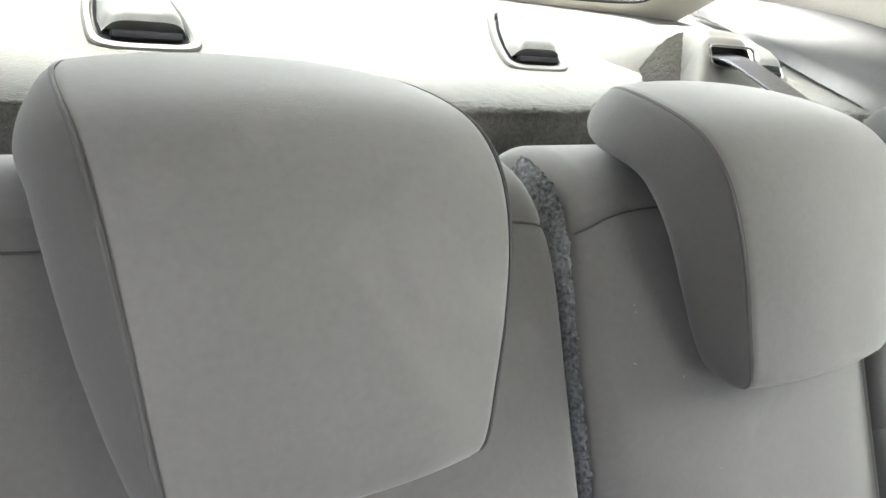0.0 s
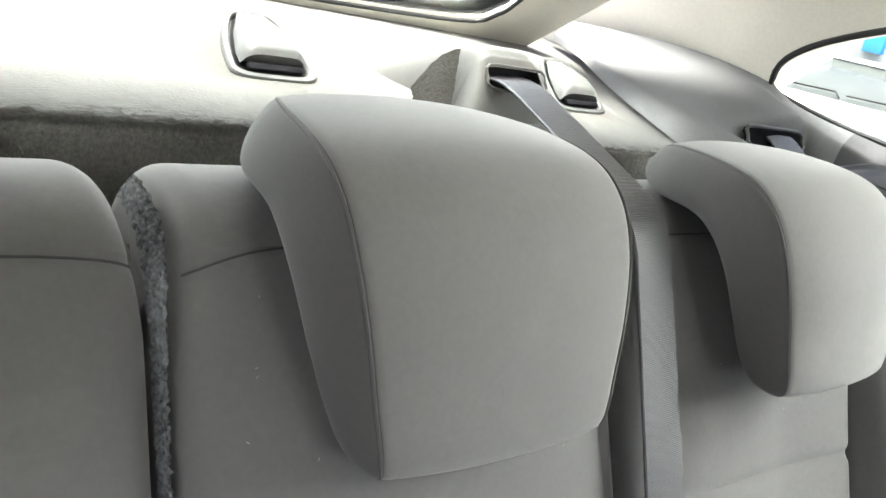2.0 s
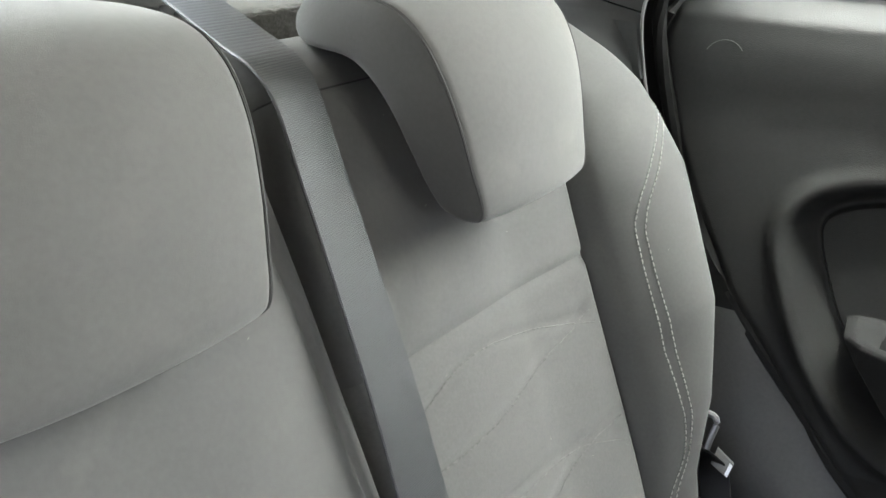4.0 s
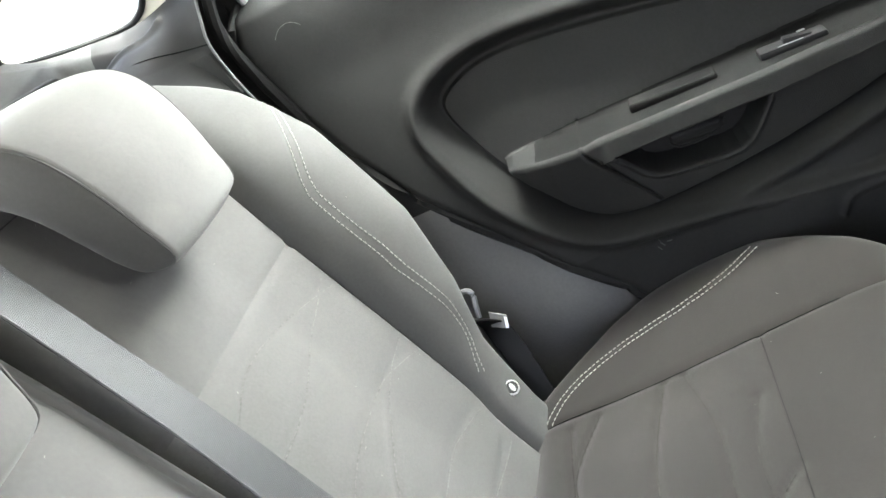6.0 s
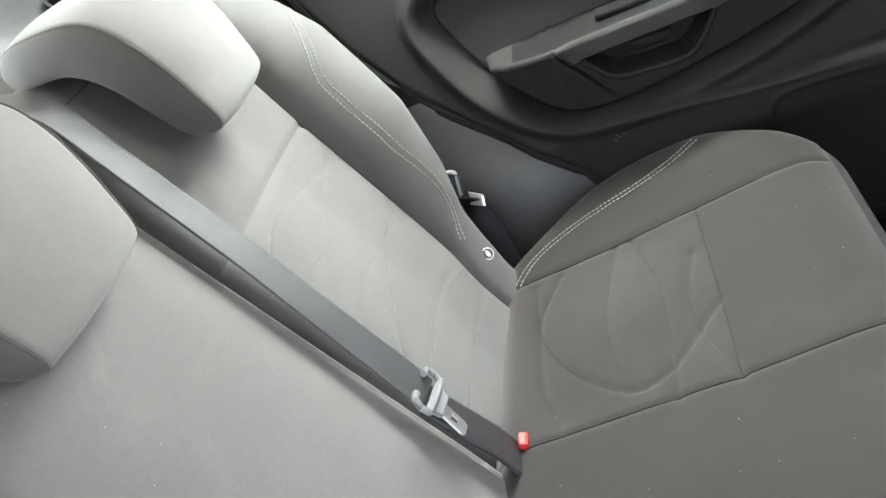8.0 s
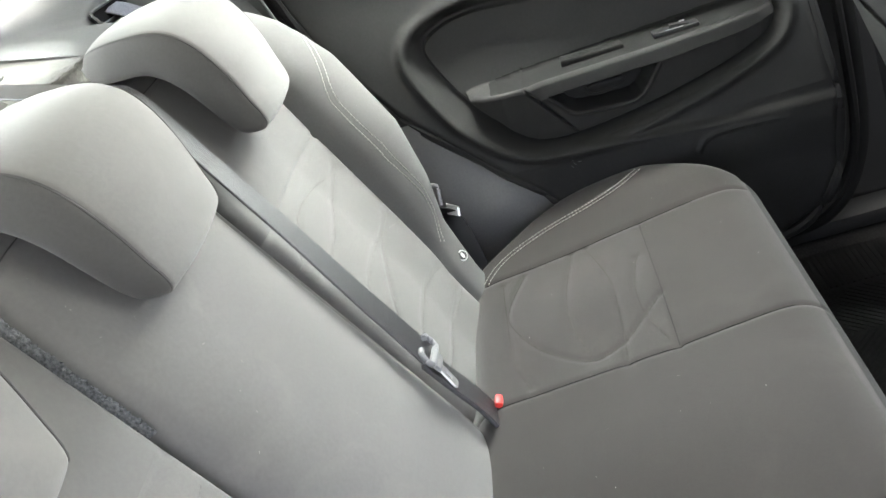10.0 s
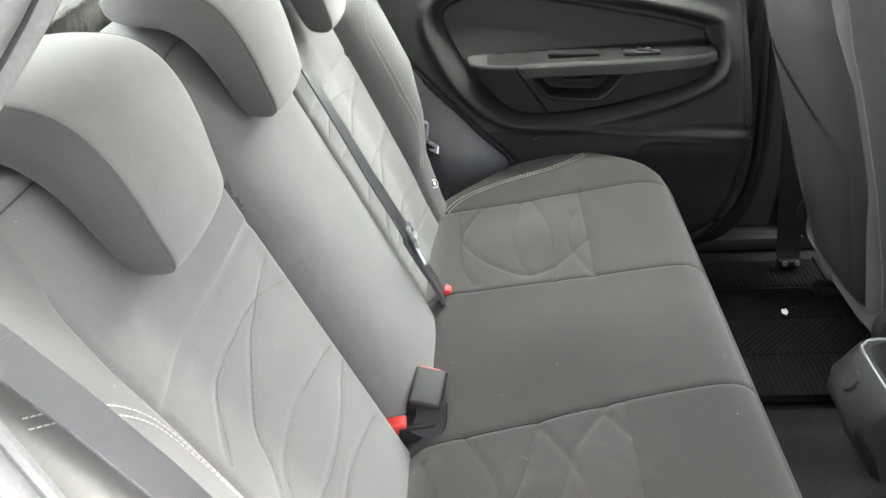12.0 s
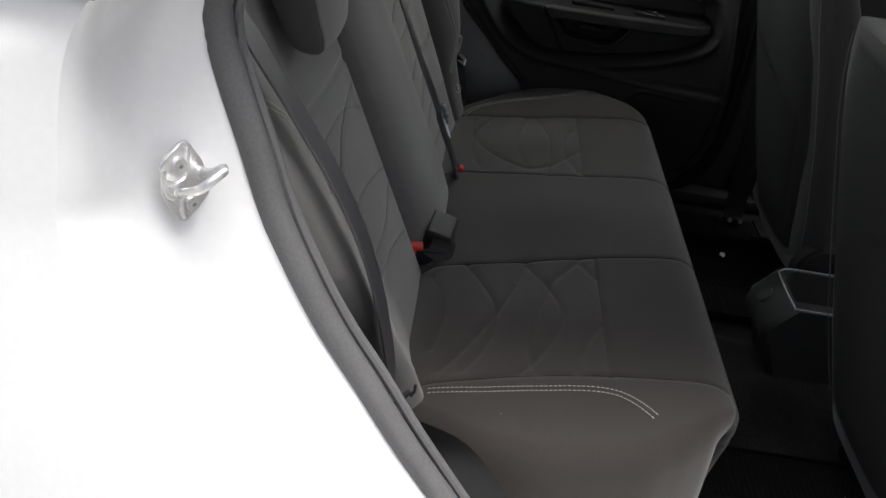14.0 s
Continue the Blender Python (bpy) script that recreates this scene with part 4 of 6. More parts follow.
# ---- seat belts ----
def middle_belt():
    ob = empty("middle_seat_belt", (0.2, 0.1, 1.07), label="dark grey webbing belt from the shelf down over the backrest groove", category="seat belt")
    line = smooth_line([(0.252, 0.320, 1.139), (0.250, 0.294, 1.141), (0.246, 0.262, 1.137), (0.231, 0.190, 1.118), (0.217, 0.130, 1.102), (0.209, 0.094, 1.092), (0.205, 0.072, 1.074), (0.202, 0.052, 1.035), (0.200, 0.020, 0.965), (0.193, -0.020, 0.885), (0.180, -0.065, 0.795), (0.168, -0.103, 0.724), (0.163, -0.117, 0.697)], 0.008)
    ac = [Vector((1, 0.25 * (1 - i / len(line)), 0.05)) for i in range(len(line))]
    bm = bmesh.new()
    strap(bm, line, ac, 0.047)
    under(part("webbing", bm, BELT), ob)
    # tongue: a pale loop round the webbing with a steel plate
    ax_d = Vector((-0.25, -0.42, -0.87)).normalized()
    ax_x = Vector((1, 0.15, -0.2))
    ax_x = (ax_x - ax_d * ax_x.dot(ax_d)).normalized()
    ax_n = ax_x.cross(ax_d)
    if ax_n.y > 0:
        ax_n = -ax_n
    c = Vector((0.1535, -0.1185, 0.708))

    def at(a, b, h=0.0):
        return c + ax_x * a + ax_d * b + ax_n * h

    bm = bmesh.new()
    loop = [at(-0.024, -0.008, 0.005), at(-0.037, -0.007, 0.005), at(-0.042, 0.002, 0.005), at(-0.038, 0.011, 0.006), at(0.038, 0.011, 0.006), at(0.042, 0.002, 0.005), at(0.037, -0.007, 0.005), at(0.024, -0.008, 0.005)]
    rod(bm, smooth_line(loop, 0.006), 0.0036, 8)
    under(part("tongue_grip", bm, SILVER, label="silver-grey plastic tongue grip"), ob)
    bm = bmesh.new()
    plate(bm, [at(-0.034, 0.008, 0.001), at(0.034, 0.008, 0.001), at(0.022, 0.026, 0.001), at(-0.022, 0.026, 0.001)], ax_n, 0.005)
    bmesh.ops.bevel(bm, geom=bm.edges[:], offset=0.0012, segments=2, affect="EDGES")
    under(part("tongue_web", bm, SILVER, label="silver-grey web of the tongue"), ob)
    bm = bmesh.new()
    plate(bm, [at(-0.013, 0.016), at(-0.013, 0.045), at(-0.006, 0.045), at(-0.006, 0.036), at(0.006, 0.036), at(0.006, 0.045), at(0.013, 0.045), at(0.013, 0.016)], ax_n, 0.0025)
    plate(bm, [at(-0.013, 0.045), at(-0.013, 0.052), at(-0.009, 0.056), at(0.009, 0.056), at(0.013, 0.052), at(0.013, 0.045)], ax_n, 0.0025)
    under(part("tongue_plate", bm, CHROME), ob)
    return ob


middle_belt()


def belt_sheath():
    ob = empty("middle_belt_sheath", (0.165, -0.16, 0.56), label="dark grey webbing sheath tucked into the seat fold", category="belt sheath")
    bm = bmesh.new()
    line = smooth_line([(0.158, -0.112, 0.700), (0.163, -0.132, 0.655), (0.168, -0.152, 0.612), (0.170, -0.165, 0.575), (0.170, -0.165, 0.55)], 0.006)
    strap(bm, line, (1, 0.1, 0), 0.046, 0.003)
    under(part("webbing_stalk", bm, BELT), ob)
    bm = bmesh.new()
    box(bm, (0.190, -0.171, 0.582), (0.019, 0.011, 0.010), 0.004, (25, 0, 0))
    under(part("red_release", bm, RED, label="red release button"), ob)


belt_sheath()


def buckles():
    """The pair of buckles between middle and single seat."""
    ob = empty("belt_buckle", (-0.052, -0.16, 0.58), label="black belt buckle with thin red edge lying on the cushion", category="belt buckle")
    rot = (12, -3, -6)
    bm = bmesh.new()
    box(bm, (-0.092, -0.153, 0.596), (0.074, 0.044, 0.024), 0.005, rot, 3)
    under(part("housing", bm, BLACK), ob)
    bm = bmesh.new()
    box(bm, (-0.0548, -0.155, 0.605), (0.003, 0.030, 0.006), 0.001, rot)
    under(part("red_edge", bm, RED), ob)
    bm = bmesh.new()
    strap(bm, smooth_line([(-0.12, -0.160, 0.598), (-0.140, -0.160, 0.590), (-0.155, -0.150, 0.572)], 0.006), (0, 1, 0), 0.040, 0.004)
    under(part("stalk", bm, BLACK), ob)
    ob = empty("belt_buckle", (-0.125, -0.13, 0.56), label="black belt buckle with red release button in the seat fold", category="belt buckle")
    bm = bmesh.new()
    box(bm, (-0.132, -0.142, 0.574), (0.040, 0.050, 0.030), 0.005, (-6, 0, 3), 3)
    under(part("housing", bm, BLACK), ob)
    bm = bmesh.new()
    box(bm, (-0.143, -0.112, 0.583), (0.020, 0.034, 0.015), 0.003, (-6, 0, 3), 3)
    under(part("release_button", bm, RED), ob)


buckles()


def left_belt():
    ob = empty("outer_seat_belt", (0.60, -0.1, 0.62), label="black belt with steel tongue hanging between bolster and closed door", category="seat belt")
    bm = bmesh.new()
    line = smooth_line([(0.560, -0.030, 0.735), (0.568, -0.085, 0.700), (0.574, -0.118, 0.676), (0.576, -0.130, 0.655), (0.561, -0.142, 0.615), (0.545, -0.150, 0.565)], 0.008)
    strap(bm, line, (-0.10, -0.80, -0.45), 0.030)
    under(part("webbing", bm, BLACK), ob)
    # tongue: hooked grip, steel plate with a slot
    bm = bmesh.new()
    rod(bm, smooth_line([(0.5615, -0.1155, 0.7268), (0.5630, -0.1240, 0.7262), (0.5620, -0.1290, 0.7200), (0.5560, -0.1275, 0.7080), (0.5500, -0.1260, 0.6950)], 0.003), 0.0034, 8)
    under(part("tongue_grip", bm, DULL_STEEL, label="grey tongue grip"), ob)
    bm = bmesh.new()
    out = Vector((-0.85, -0.30, -0.42))
    plate(bm, [(0.5792, -0.1290, 0.6829), (0.5785, -0.1471, 0.6714), (0.5714, -0.1442, 0.6586), (0.5713, -0.1266, 0.6684)], out, 0.0025)
    under(part("tongue_plate", bm, SIDE_TRIM, label="dark tongue plate"), ob)
    bm = bmesh.new()
    plate(bm, [Vector(p) + out * 0.003 for p in ((0.5778, -0.1432, 0.6730), (0.5776, -0.1462, 0.6710), (0.5722, -0.1442, 0.6602), (0.5722, -0.1412, 0.6620))], out, 0.001)
    under(part("tongue_tip", bm, CHROME, label="bright steel tip"), ob)
    # upper run from the pillar outlet
    ob = empty("outer_seat_belt", (0.66, 0.25, 1.12), label="grey webbing belt coming out of the pillar trim slot", category="seat belt")
    bm = bmesh.new()
    strap(bm, smooth_line([(0.664, 0.262, 1.121), (0.661, 0.250, 1.117), (0.652, 0.220, 1.099), (0.640, 0.18, 1.06), (0.624, 0.12, 1.00), (0.612, 0.04, 0.92)], 0.008), (1, -0.15, 0.05), 0.046)
    under(part("webbing", bm, BELT), ob)


left_belt()


def right_belt():
    ob = empty("outer_seat_belt", (-0.63, 0.0, 0.70), label="dark grey webbing belt lying over the bolster beside the open door", category="seat belt")
    bm = bmesh.new()
    line = smooth_line([(-0.676, 0.16, 1.130), (-0.661, 0.10, 1.112), (-0.645, 0.055, 1.085), (-0.636, 0.014, 1.026), (-0.632, -0.017, 0.978), (-0.630, -0.049, 0.928), (-0.627, -0.078, 0.869), (-0.620, -0.098, 0.81), (-0.608, -0.113, 0.745), (-0.594, -0.124, 0.68), (-0.585, -0.130, 0.62)], 0.008)
    n = len(line)
    ac = [Vector((1.0, -0.10, 0.05))] * n
    strap(bm, line, ac, 0.032)
    under(part("webbing", bm, BELT), ob)
    bm = bmesh.new()
    box(bm, (-0.590, -0.140, 0.640), (0.020, 0.006, 0.02), 0.002, (25, 0, -30))
    rod(bm, [(-0.584, -0.150, 0.640), (-0.580, -0.154, 0.646), (-0.578, -0.154, 0.654)], 0.002, 6)
    under(part("anchor_hook", bm, BLACK), ob)


right_belt()

# ---- closed rear door with its trim ----
DOOR_LINE = [(0.012, 1.108), (0.034, 1.088), (0.042, 1.055), (0.034, 1.015), (0.012, 0.962), (-0.03, 0.89), (-0.09, 0.809), (-0.20, 0.706), (-0.283, 0.624), (-0.33, 0.54), (-0.36, 0.47), (-0.42, 0.42), (-0.62, 0.42), (-0.70, 0.46), (-0.735, 0.53), (-0.745, 0.66), (-0.735, 0.85), (-0.715, 1.108)]
RECESS = smooth_line([(-0.137, 0.89), (-0.17, 0.928), (-0.26, 0.942), (-0.45, 0.914), (-0.655, 0.868), (-0.69, 0.84), (-0.687, 0.775), (-0.60, 0.735), (-0.457, 0.705), (-0.362, 0.698), (-0.27, 0.712), (-0.20, 0.765), (-0.157, 0.83)], 0.01, closed=True)
ARM_BODY = smooth_line([(-0.206, 0.808), (-0.235, 0.813), (-0.27, 0.8165), (-0.30, 0.818), (-0.40, 0.820), (-0.50, 0.822), (-0.60, 0.8245), (-0.668, 0.826), (-0.684, 0.815), (-0.680, 0.775), (-0.60, 0.743), (-0.457, 0.716), (-0.365, 0.707), (-0.31, 0.711), (-0.272, 0.730), (-0.235, 0.772)], 0.012, closed=True)
POCKET = np.array([(-0.330, 0.786), (-0.356, 0.752), (-0.366, 0.745), (-0.378, 0.742), (-0.440, 0.736), (-0.456, 0.737), (-0.468, 0.743), (-0.480, 0.755), (-0.494, 0.774), (-0.502, 0.786)])
SEAM = [[(-0.299, 0.818), (-0.299, 0.806), (-0.304, 0.796), (-0.314, 0.786)], [(-0.303, 0.799), (-0.357, 0.714)]]


def door_x(y, z):
    x = 0.615 + 0.36 * np.maximum(0, z - 0.68) + 0.05 * np.maximum(0, 0.58 - z)
    x = x - 0.014 * step01(z, 0.97, 1.06) + 0.034 * step01(z, 1.076, 1.108)
    d = signed(y, z, RECESS)
    x = x + 0.034 * step01(-d, -0.004, 0.020) - 0.007 * step01(-d, 0.0215, 0.025)
    x = x - 0.011 * np.exp(-(((d - 0.011) / 0.010) ** 2)) * step01(z, 0.97, 0.90)
    # armrest: a shelf whose front edge is the grab bar, a block at its rear end, a panel with the pull pocket below
    run = -y
    crest = 0.809
    high = np.interp(run, [0.20, 0.235, 0.27, 0.30, 0.50, 0.69], [0.812, 0.8135, 0.8135, 0.8145, 0.8175, 0.822])
    proud = np.interp(run, [0.20, 0.23, 0.26, 0.30, 0.50, 0.62, 0.66, 0.69], [0.655, 0.630, 0.618, 0.611, 0.613, 0.624, 0.634, 0.652])
    tall = np.interp(run, [0.30, 0.50, 0.64, 0.69], [0.026, 0.025, 0.022, 0.016])
    down = crest - z
    setback = 0.009 * step01(run, 0.30, 0.325)
    shelf_top = proud + setback + (x - proud - setback) * np.clip((z - crest) / (high - crest), 0, 1)
    block = proud + 0.18 * down
    low = proud + 0.011 + 0.09 * (down - tall)
    bar = proud + 0.002 + setback * (1 - down / tall)
    lower = bar + (low - bar) * step01(down, tall - 0.0012, tall + 0.0022)
    front = np.where(y < np.interp(z, [0.70, 0.714, 0.800, 0.84], [-0.367, -0.357, -0.301, -0.299]), lower, block)
    body = np.where(z > crest, shelf_top, front) + 0.0035 * np.exp(-(((z - crest) / 0.003) ** 2))
    for q in SEAM:
        body = body + 0.0045 * np.exp(-((distance(y, z, q) / 0.0018) ** 2))
    p = signed(y, z, POCKET)
    body = body + 0.045 * step01(-p, -0.0005, 0.006) - 0.0028 * np.exp(-(((p - 0.0035) / 0.0026) ** 2)) * step01(down, tall + 0.002, tall + 0.008)
    x = x + (body - x) * step01(-signed(y, z, ARM_BODY), -0.0015, 0.0045)
    edge = curve(-y, [0.20, 0.30, 0.36, 0.45, 0.58, 0.69, 0.76], [0.705, 0.700, 0.694, 0.683, 0.669, 0.662, 0.658])
    x = x - 0.013 * step01(edge - z, -0.005, 0.008) * step01(-y, 0.34, 0.46) * step01(z, 0.56, 0.64) - 0.004 * np.exp(-(((z - edge) / 0.006) ** 2)) * step01(-y, 0.36, 0.46)
    curl = smooth_line([(-0.528, 0.630), (-0.536, 0.644), (-0.556, 0.652), (-0.61, 0.651), (-0.668, 0.645)], 0.01)
    x = x - 0.0035 * np.exp(-((distance(y, z, curl) / 0.003) ** 2))
    line = np.r_[DOOR_LINE, DOOR_LINE[:1]]
    return x + round_off(distance(y, z, line), 0.014)


door = empty("door_rear_left", (0.70, -0.36, 0.42), label="closed rear door with dark grained plastic trim, recess and grab handle", category="door", kind="structure")
rear_line = smooth_line([(0.012, 1.108), (0.034, 1.088), (0.042, 1.055), (0.034, 1.015), (0.012, 0.962), (-0.03, 0.89), (-0.09, 0.809), (-0.20, 0.706), (-0.283, 0.624), (-0.33, 0.54), (-0.36, 0.47), (-0.42, 0.42)], 0.01)[::-1]
lead_line = smooth_line([(-0.62, 0.42), (-0.70, 0.46), (-0.735, 0.53), (-0.745, 0.66), (-0.735, 0.85), (-0.715, 1.108)], 0.01)
gu, gz = np.meshgrid(np.linspace(0, 1, 600), np.r_[np.linspace(0.42, 0.66, 70), np.linspace(0.6615, 0.95, 270), np.linspace(0.953, 1.108, 56)], indexing="ij")
gy = np.interp(gz, rear_line[:, 1], rear_line[:, 0]) * (1 - gu) + np.interp(gz, lead_line[:, 1], lead_line[:, 0]) * gu
dv = np.stack([door_x(gy, gz), gy, gz], 2).reshape(-1, 3)
df = grid_faces(600, 396)
cen = dv[df].mean(1)
rec = signed(cen[:, 1], cen[:, 2], RECESS) < -0.026
arm = signed(cen[:, 1], cen[:, 2], ARM_BODY) < -0.001
poc = signed(cen[:, 1], cen[:, 2], POCKET) < -0.006
# The top is keyed apart so that its shade can be coloured in.
top = arm & (cen[:, 2] > 0.8095) & (cen[:, 1] < -0.245)
key = np.where(poc, 3, np.where(top, 4, np.where(arm, 2, np.where(rec, 1, 0))))
split_grid(dv, df, key, {0: ("trim_panel", PLASTIC, ""), 1: ("recessed_panel", PLASTIC, "smooth recessed upper panel"), 2: ("armrest_body", PLASTIC, ""), 3: ("handle_pocket", PLASTIC, "dark hollow behind the grab handle"), 4: ("armrest_top", SOFT_BLACK, "armrest top, its shade put into a darker colour")}, door)


def on_door(y, z, lift=0.0):
    return Vector((float(door_x(np.array([y]), np.array([z]))[0]) - lift, y, z))


def door_fittings():
    bm = bmesh.new()
    box(bm, (0.668, -0.411, 0.8135), (0.034, 0.098, 0.010), 0.004, (2, 4, 0), 3)
    under(part("armrest_insert", bm, SOFT_BLACK, label="raised lip on the armrest shelf"), door)
    sw = bmesh.new()
    box(sw, (0.658, -0.540, 0.8135), (0.028, 0.070, 0.008), 0.003, (2, 4, 0))
    sw = under(part("switch_bezel", sw, BLACK), door)
    bm = bmesh.new()
    box(bm, (0.656, -0.546, 0.8175), (0.014, 0.030, 0.008), 0.003, (10, 4, 0))
    under(part("window_switch", bm, BLACK), sw)
    bm = bmesh.new()
    box(bm, (0.6465, -0.538, 0.8180), (0.0015, 0.026, 0.0014), 0.0006, (2, 4, 0))
    box(bm, (0.660, -0.552, 0.8215), (0.003, 0.008, 0.0016), 0.0006, (2, 4, 0))
    under(part("switch_mark", bm, SILVER, label="bright switch edge"), sw)
    bm = bmesh.new()
    box(bm, (0.655, -0.418, 0.766), (0.016, 0.058, 0.015), 0.005, (4, -20, 0), 3)
    under(part("pocket_latch", bm, PLASTIC), door)
    bm = bmesh.new()
    rod(bm, smooth_line([(0.651, -0.388, 0.764), (0.648, -0.395, 0.756), (0.648, -0.420, 0.754), (0.650, -0.442, 0.758), (0.652, -0.450, 0.768)], 0.004), 0.0016, 6)
    under(part("latch_edge", bm, PLASTIC), door)
    # A pale rod stands in for light in the gap at the leading edge.
    bm = bmesh.new()
    rod(bm, smooth_line([(0.695, -0.706, 1.00), (0.695, -0.7095, 0.965), (0.695, -0.717, 0.875), (0.695, -0.726, 0.775)], 0.02), 0.0017, 8)
    under(part("gap_light_strip", bm, SILVER, label="thin pale strip for the light in the door gap"), door)
    # inner door handle: a bright lever in a cup
    cup = bmesh.new()
    loop = smooth_line([on_door(-0.55, 0.955, 0.002), on_door(-0.545, 0.980, 0.002), on_door(-0.57, 0.992, 0.002), on_door(-0.64, 0.982, 0.002), on_door(-0.675, 0.960, 0.002), on_door(-0.655, 0.942, 0.002), on_door(-0.60, 0.938, 0.002)], 0.01, closed=True)
    rod(cup, loop, 0.005, 8, closed=True)
    under(part("handle_surround", cup, PLASTIC), door)
    bm = bmesh.new()
    plate(bm, [p + Vector((-0.003, 0, 0)) for p in (on_door(-0.56, 0.965), on_door(-0.575, 0.980), on_door(-0.64, 0.972), on_door(-0.655, 0.955), on_door(-0.60, 0.952))], (-1, 0, 0), 0.008)
    bmesh.ops.bevel(bm, geom=bm.edges[:], offset=0.002, segments=2, affect="EDGES")
    under(part("inner_handle", bm, CHROME, label="bright metal inner handle"), door)
    # scuffs
    bm = bmesh.new()
    r = random.Random(5)
    for y, z in ((-0.338, 0.672), (-0.341, 0.664), (-0.336, 0.660), (-0.345, 0.668)):
        p = on_door(y, z, 0.0004)
        rod(bm, [p, p + Vector((0, r.uniform(-0.006, 0.006), r.uniform(-0.006, 0.006)))], 0.0006, 4)
    arc = [on_door(-0.03 + 0.022 * math.cos(a), 1.035 + 0.022 * math.sin(a), 0.0003) for a in [0.5 + 0.2 * i for i in range(11)]]
    rod(bm, arc, 0.00028, 4)
    under(part("scuff_marks", bm, TRIM, label="pale scuffs on the plastic"), door)
    bm = bmesh.new()
    rod(bm, [(float(door_x(np.array([y]), np.array([z]))[0]) + 0.004, y, z) for y, z in smooth_line(DOOR_LINE, 0.012)], 0.009, 8)
    under(part("trim_edge", bm, PLASTIC), door)
    bm = bmesh.new()
    strip = [(y, z) for y, z in ((0.012, 1.118), (-0.20, 1.12), (-0.45, 1.12), (-0.70, 1.118))]
    rod(bm, smooth_line([(0.786, y, z - 0.008) for y, z in strip], 0.02), 0.004, 8)
    under(part("window_seal", bm, RUBBER), door)
    bm = bmesh.new()
    rod(bm, smooth_line([(0.785, 0.02, 1.11), (0.745, -0.03, 1.24), (0.70, -0.10, 1.34), (0.672, -0.18, 1.385), (0.665, -0.36, 1.395), (0.668, -0.66, 1.385), (0.70, -0.73, 1.30), (0.782, -0.73, 1.11)], 0.02), 0.016, 8)
    under(part("window_frame", bm, BLACK), door)
    bm = bmesh.new()
    plate(bm, [(0.787, 0.050, 1.100), (0.787, 0.024, 1.100), (0.760, 0.036, 1.165), (0.742, 0.010, 1.23), (0.750, 0.030, 1.22)], (-1, 0, -0.3), 0.008)
    under(part("window_filler", bm, BLACK, label="black corner filler"), door)
    bm = bmesh.new()
    rod(bm, smooth_line([(0.780, 0.016, 1.092), (0.772, 0.021, 1.12), (0.757, 0.026, 1.165), (0.730, -0.004, 1.24), (0.696, -0.06, 1.32)], 0.01), 0.006, 8)
    under(part("window_bar", bm, SILVER, label="bright window guide bar"), door)
    bm = bmesh.new()
    plate(bm, [(0.785, 0.015, 1.110), (0.735, -0.045, 1.26), (0.69, -0.11, 1.35), (0.675, -0.19, 1.385), (0.672, -0.36, 1.393), (0.675, -0.64, 1.385), (0.705, -0.725, 1.30), (0.785, -0.725, 1.110)], (1, 0, 0.3), 0.004)
    g = under(part("window_pane", bm, GLASS), door)
    g.visible_shadow = False


door_fittings()

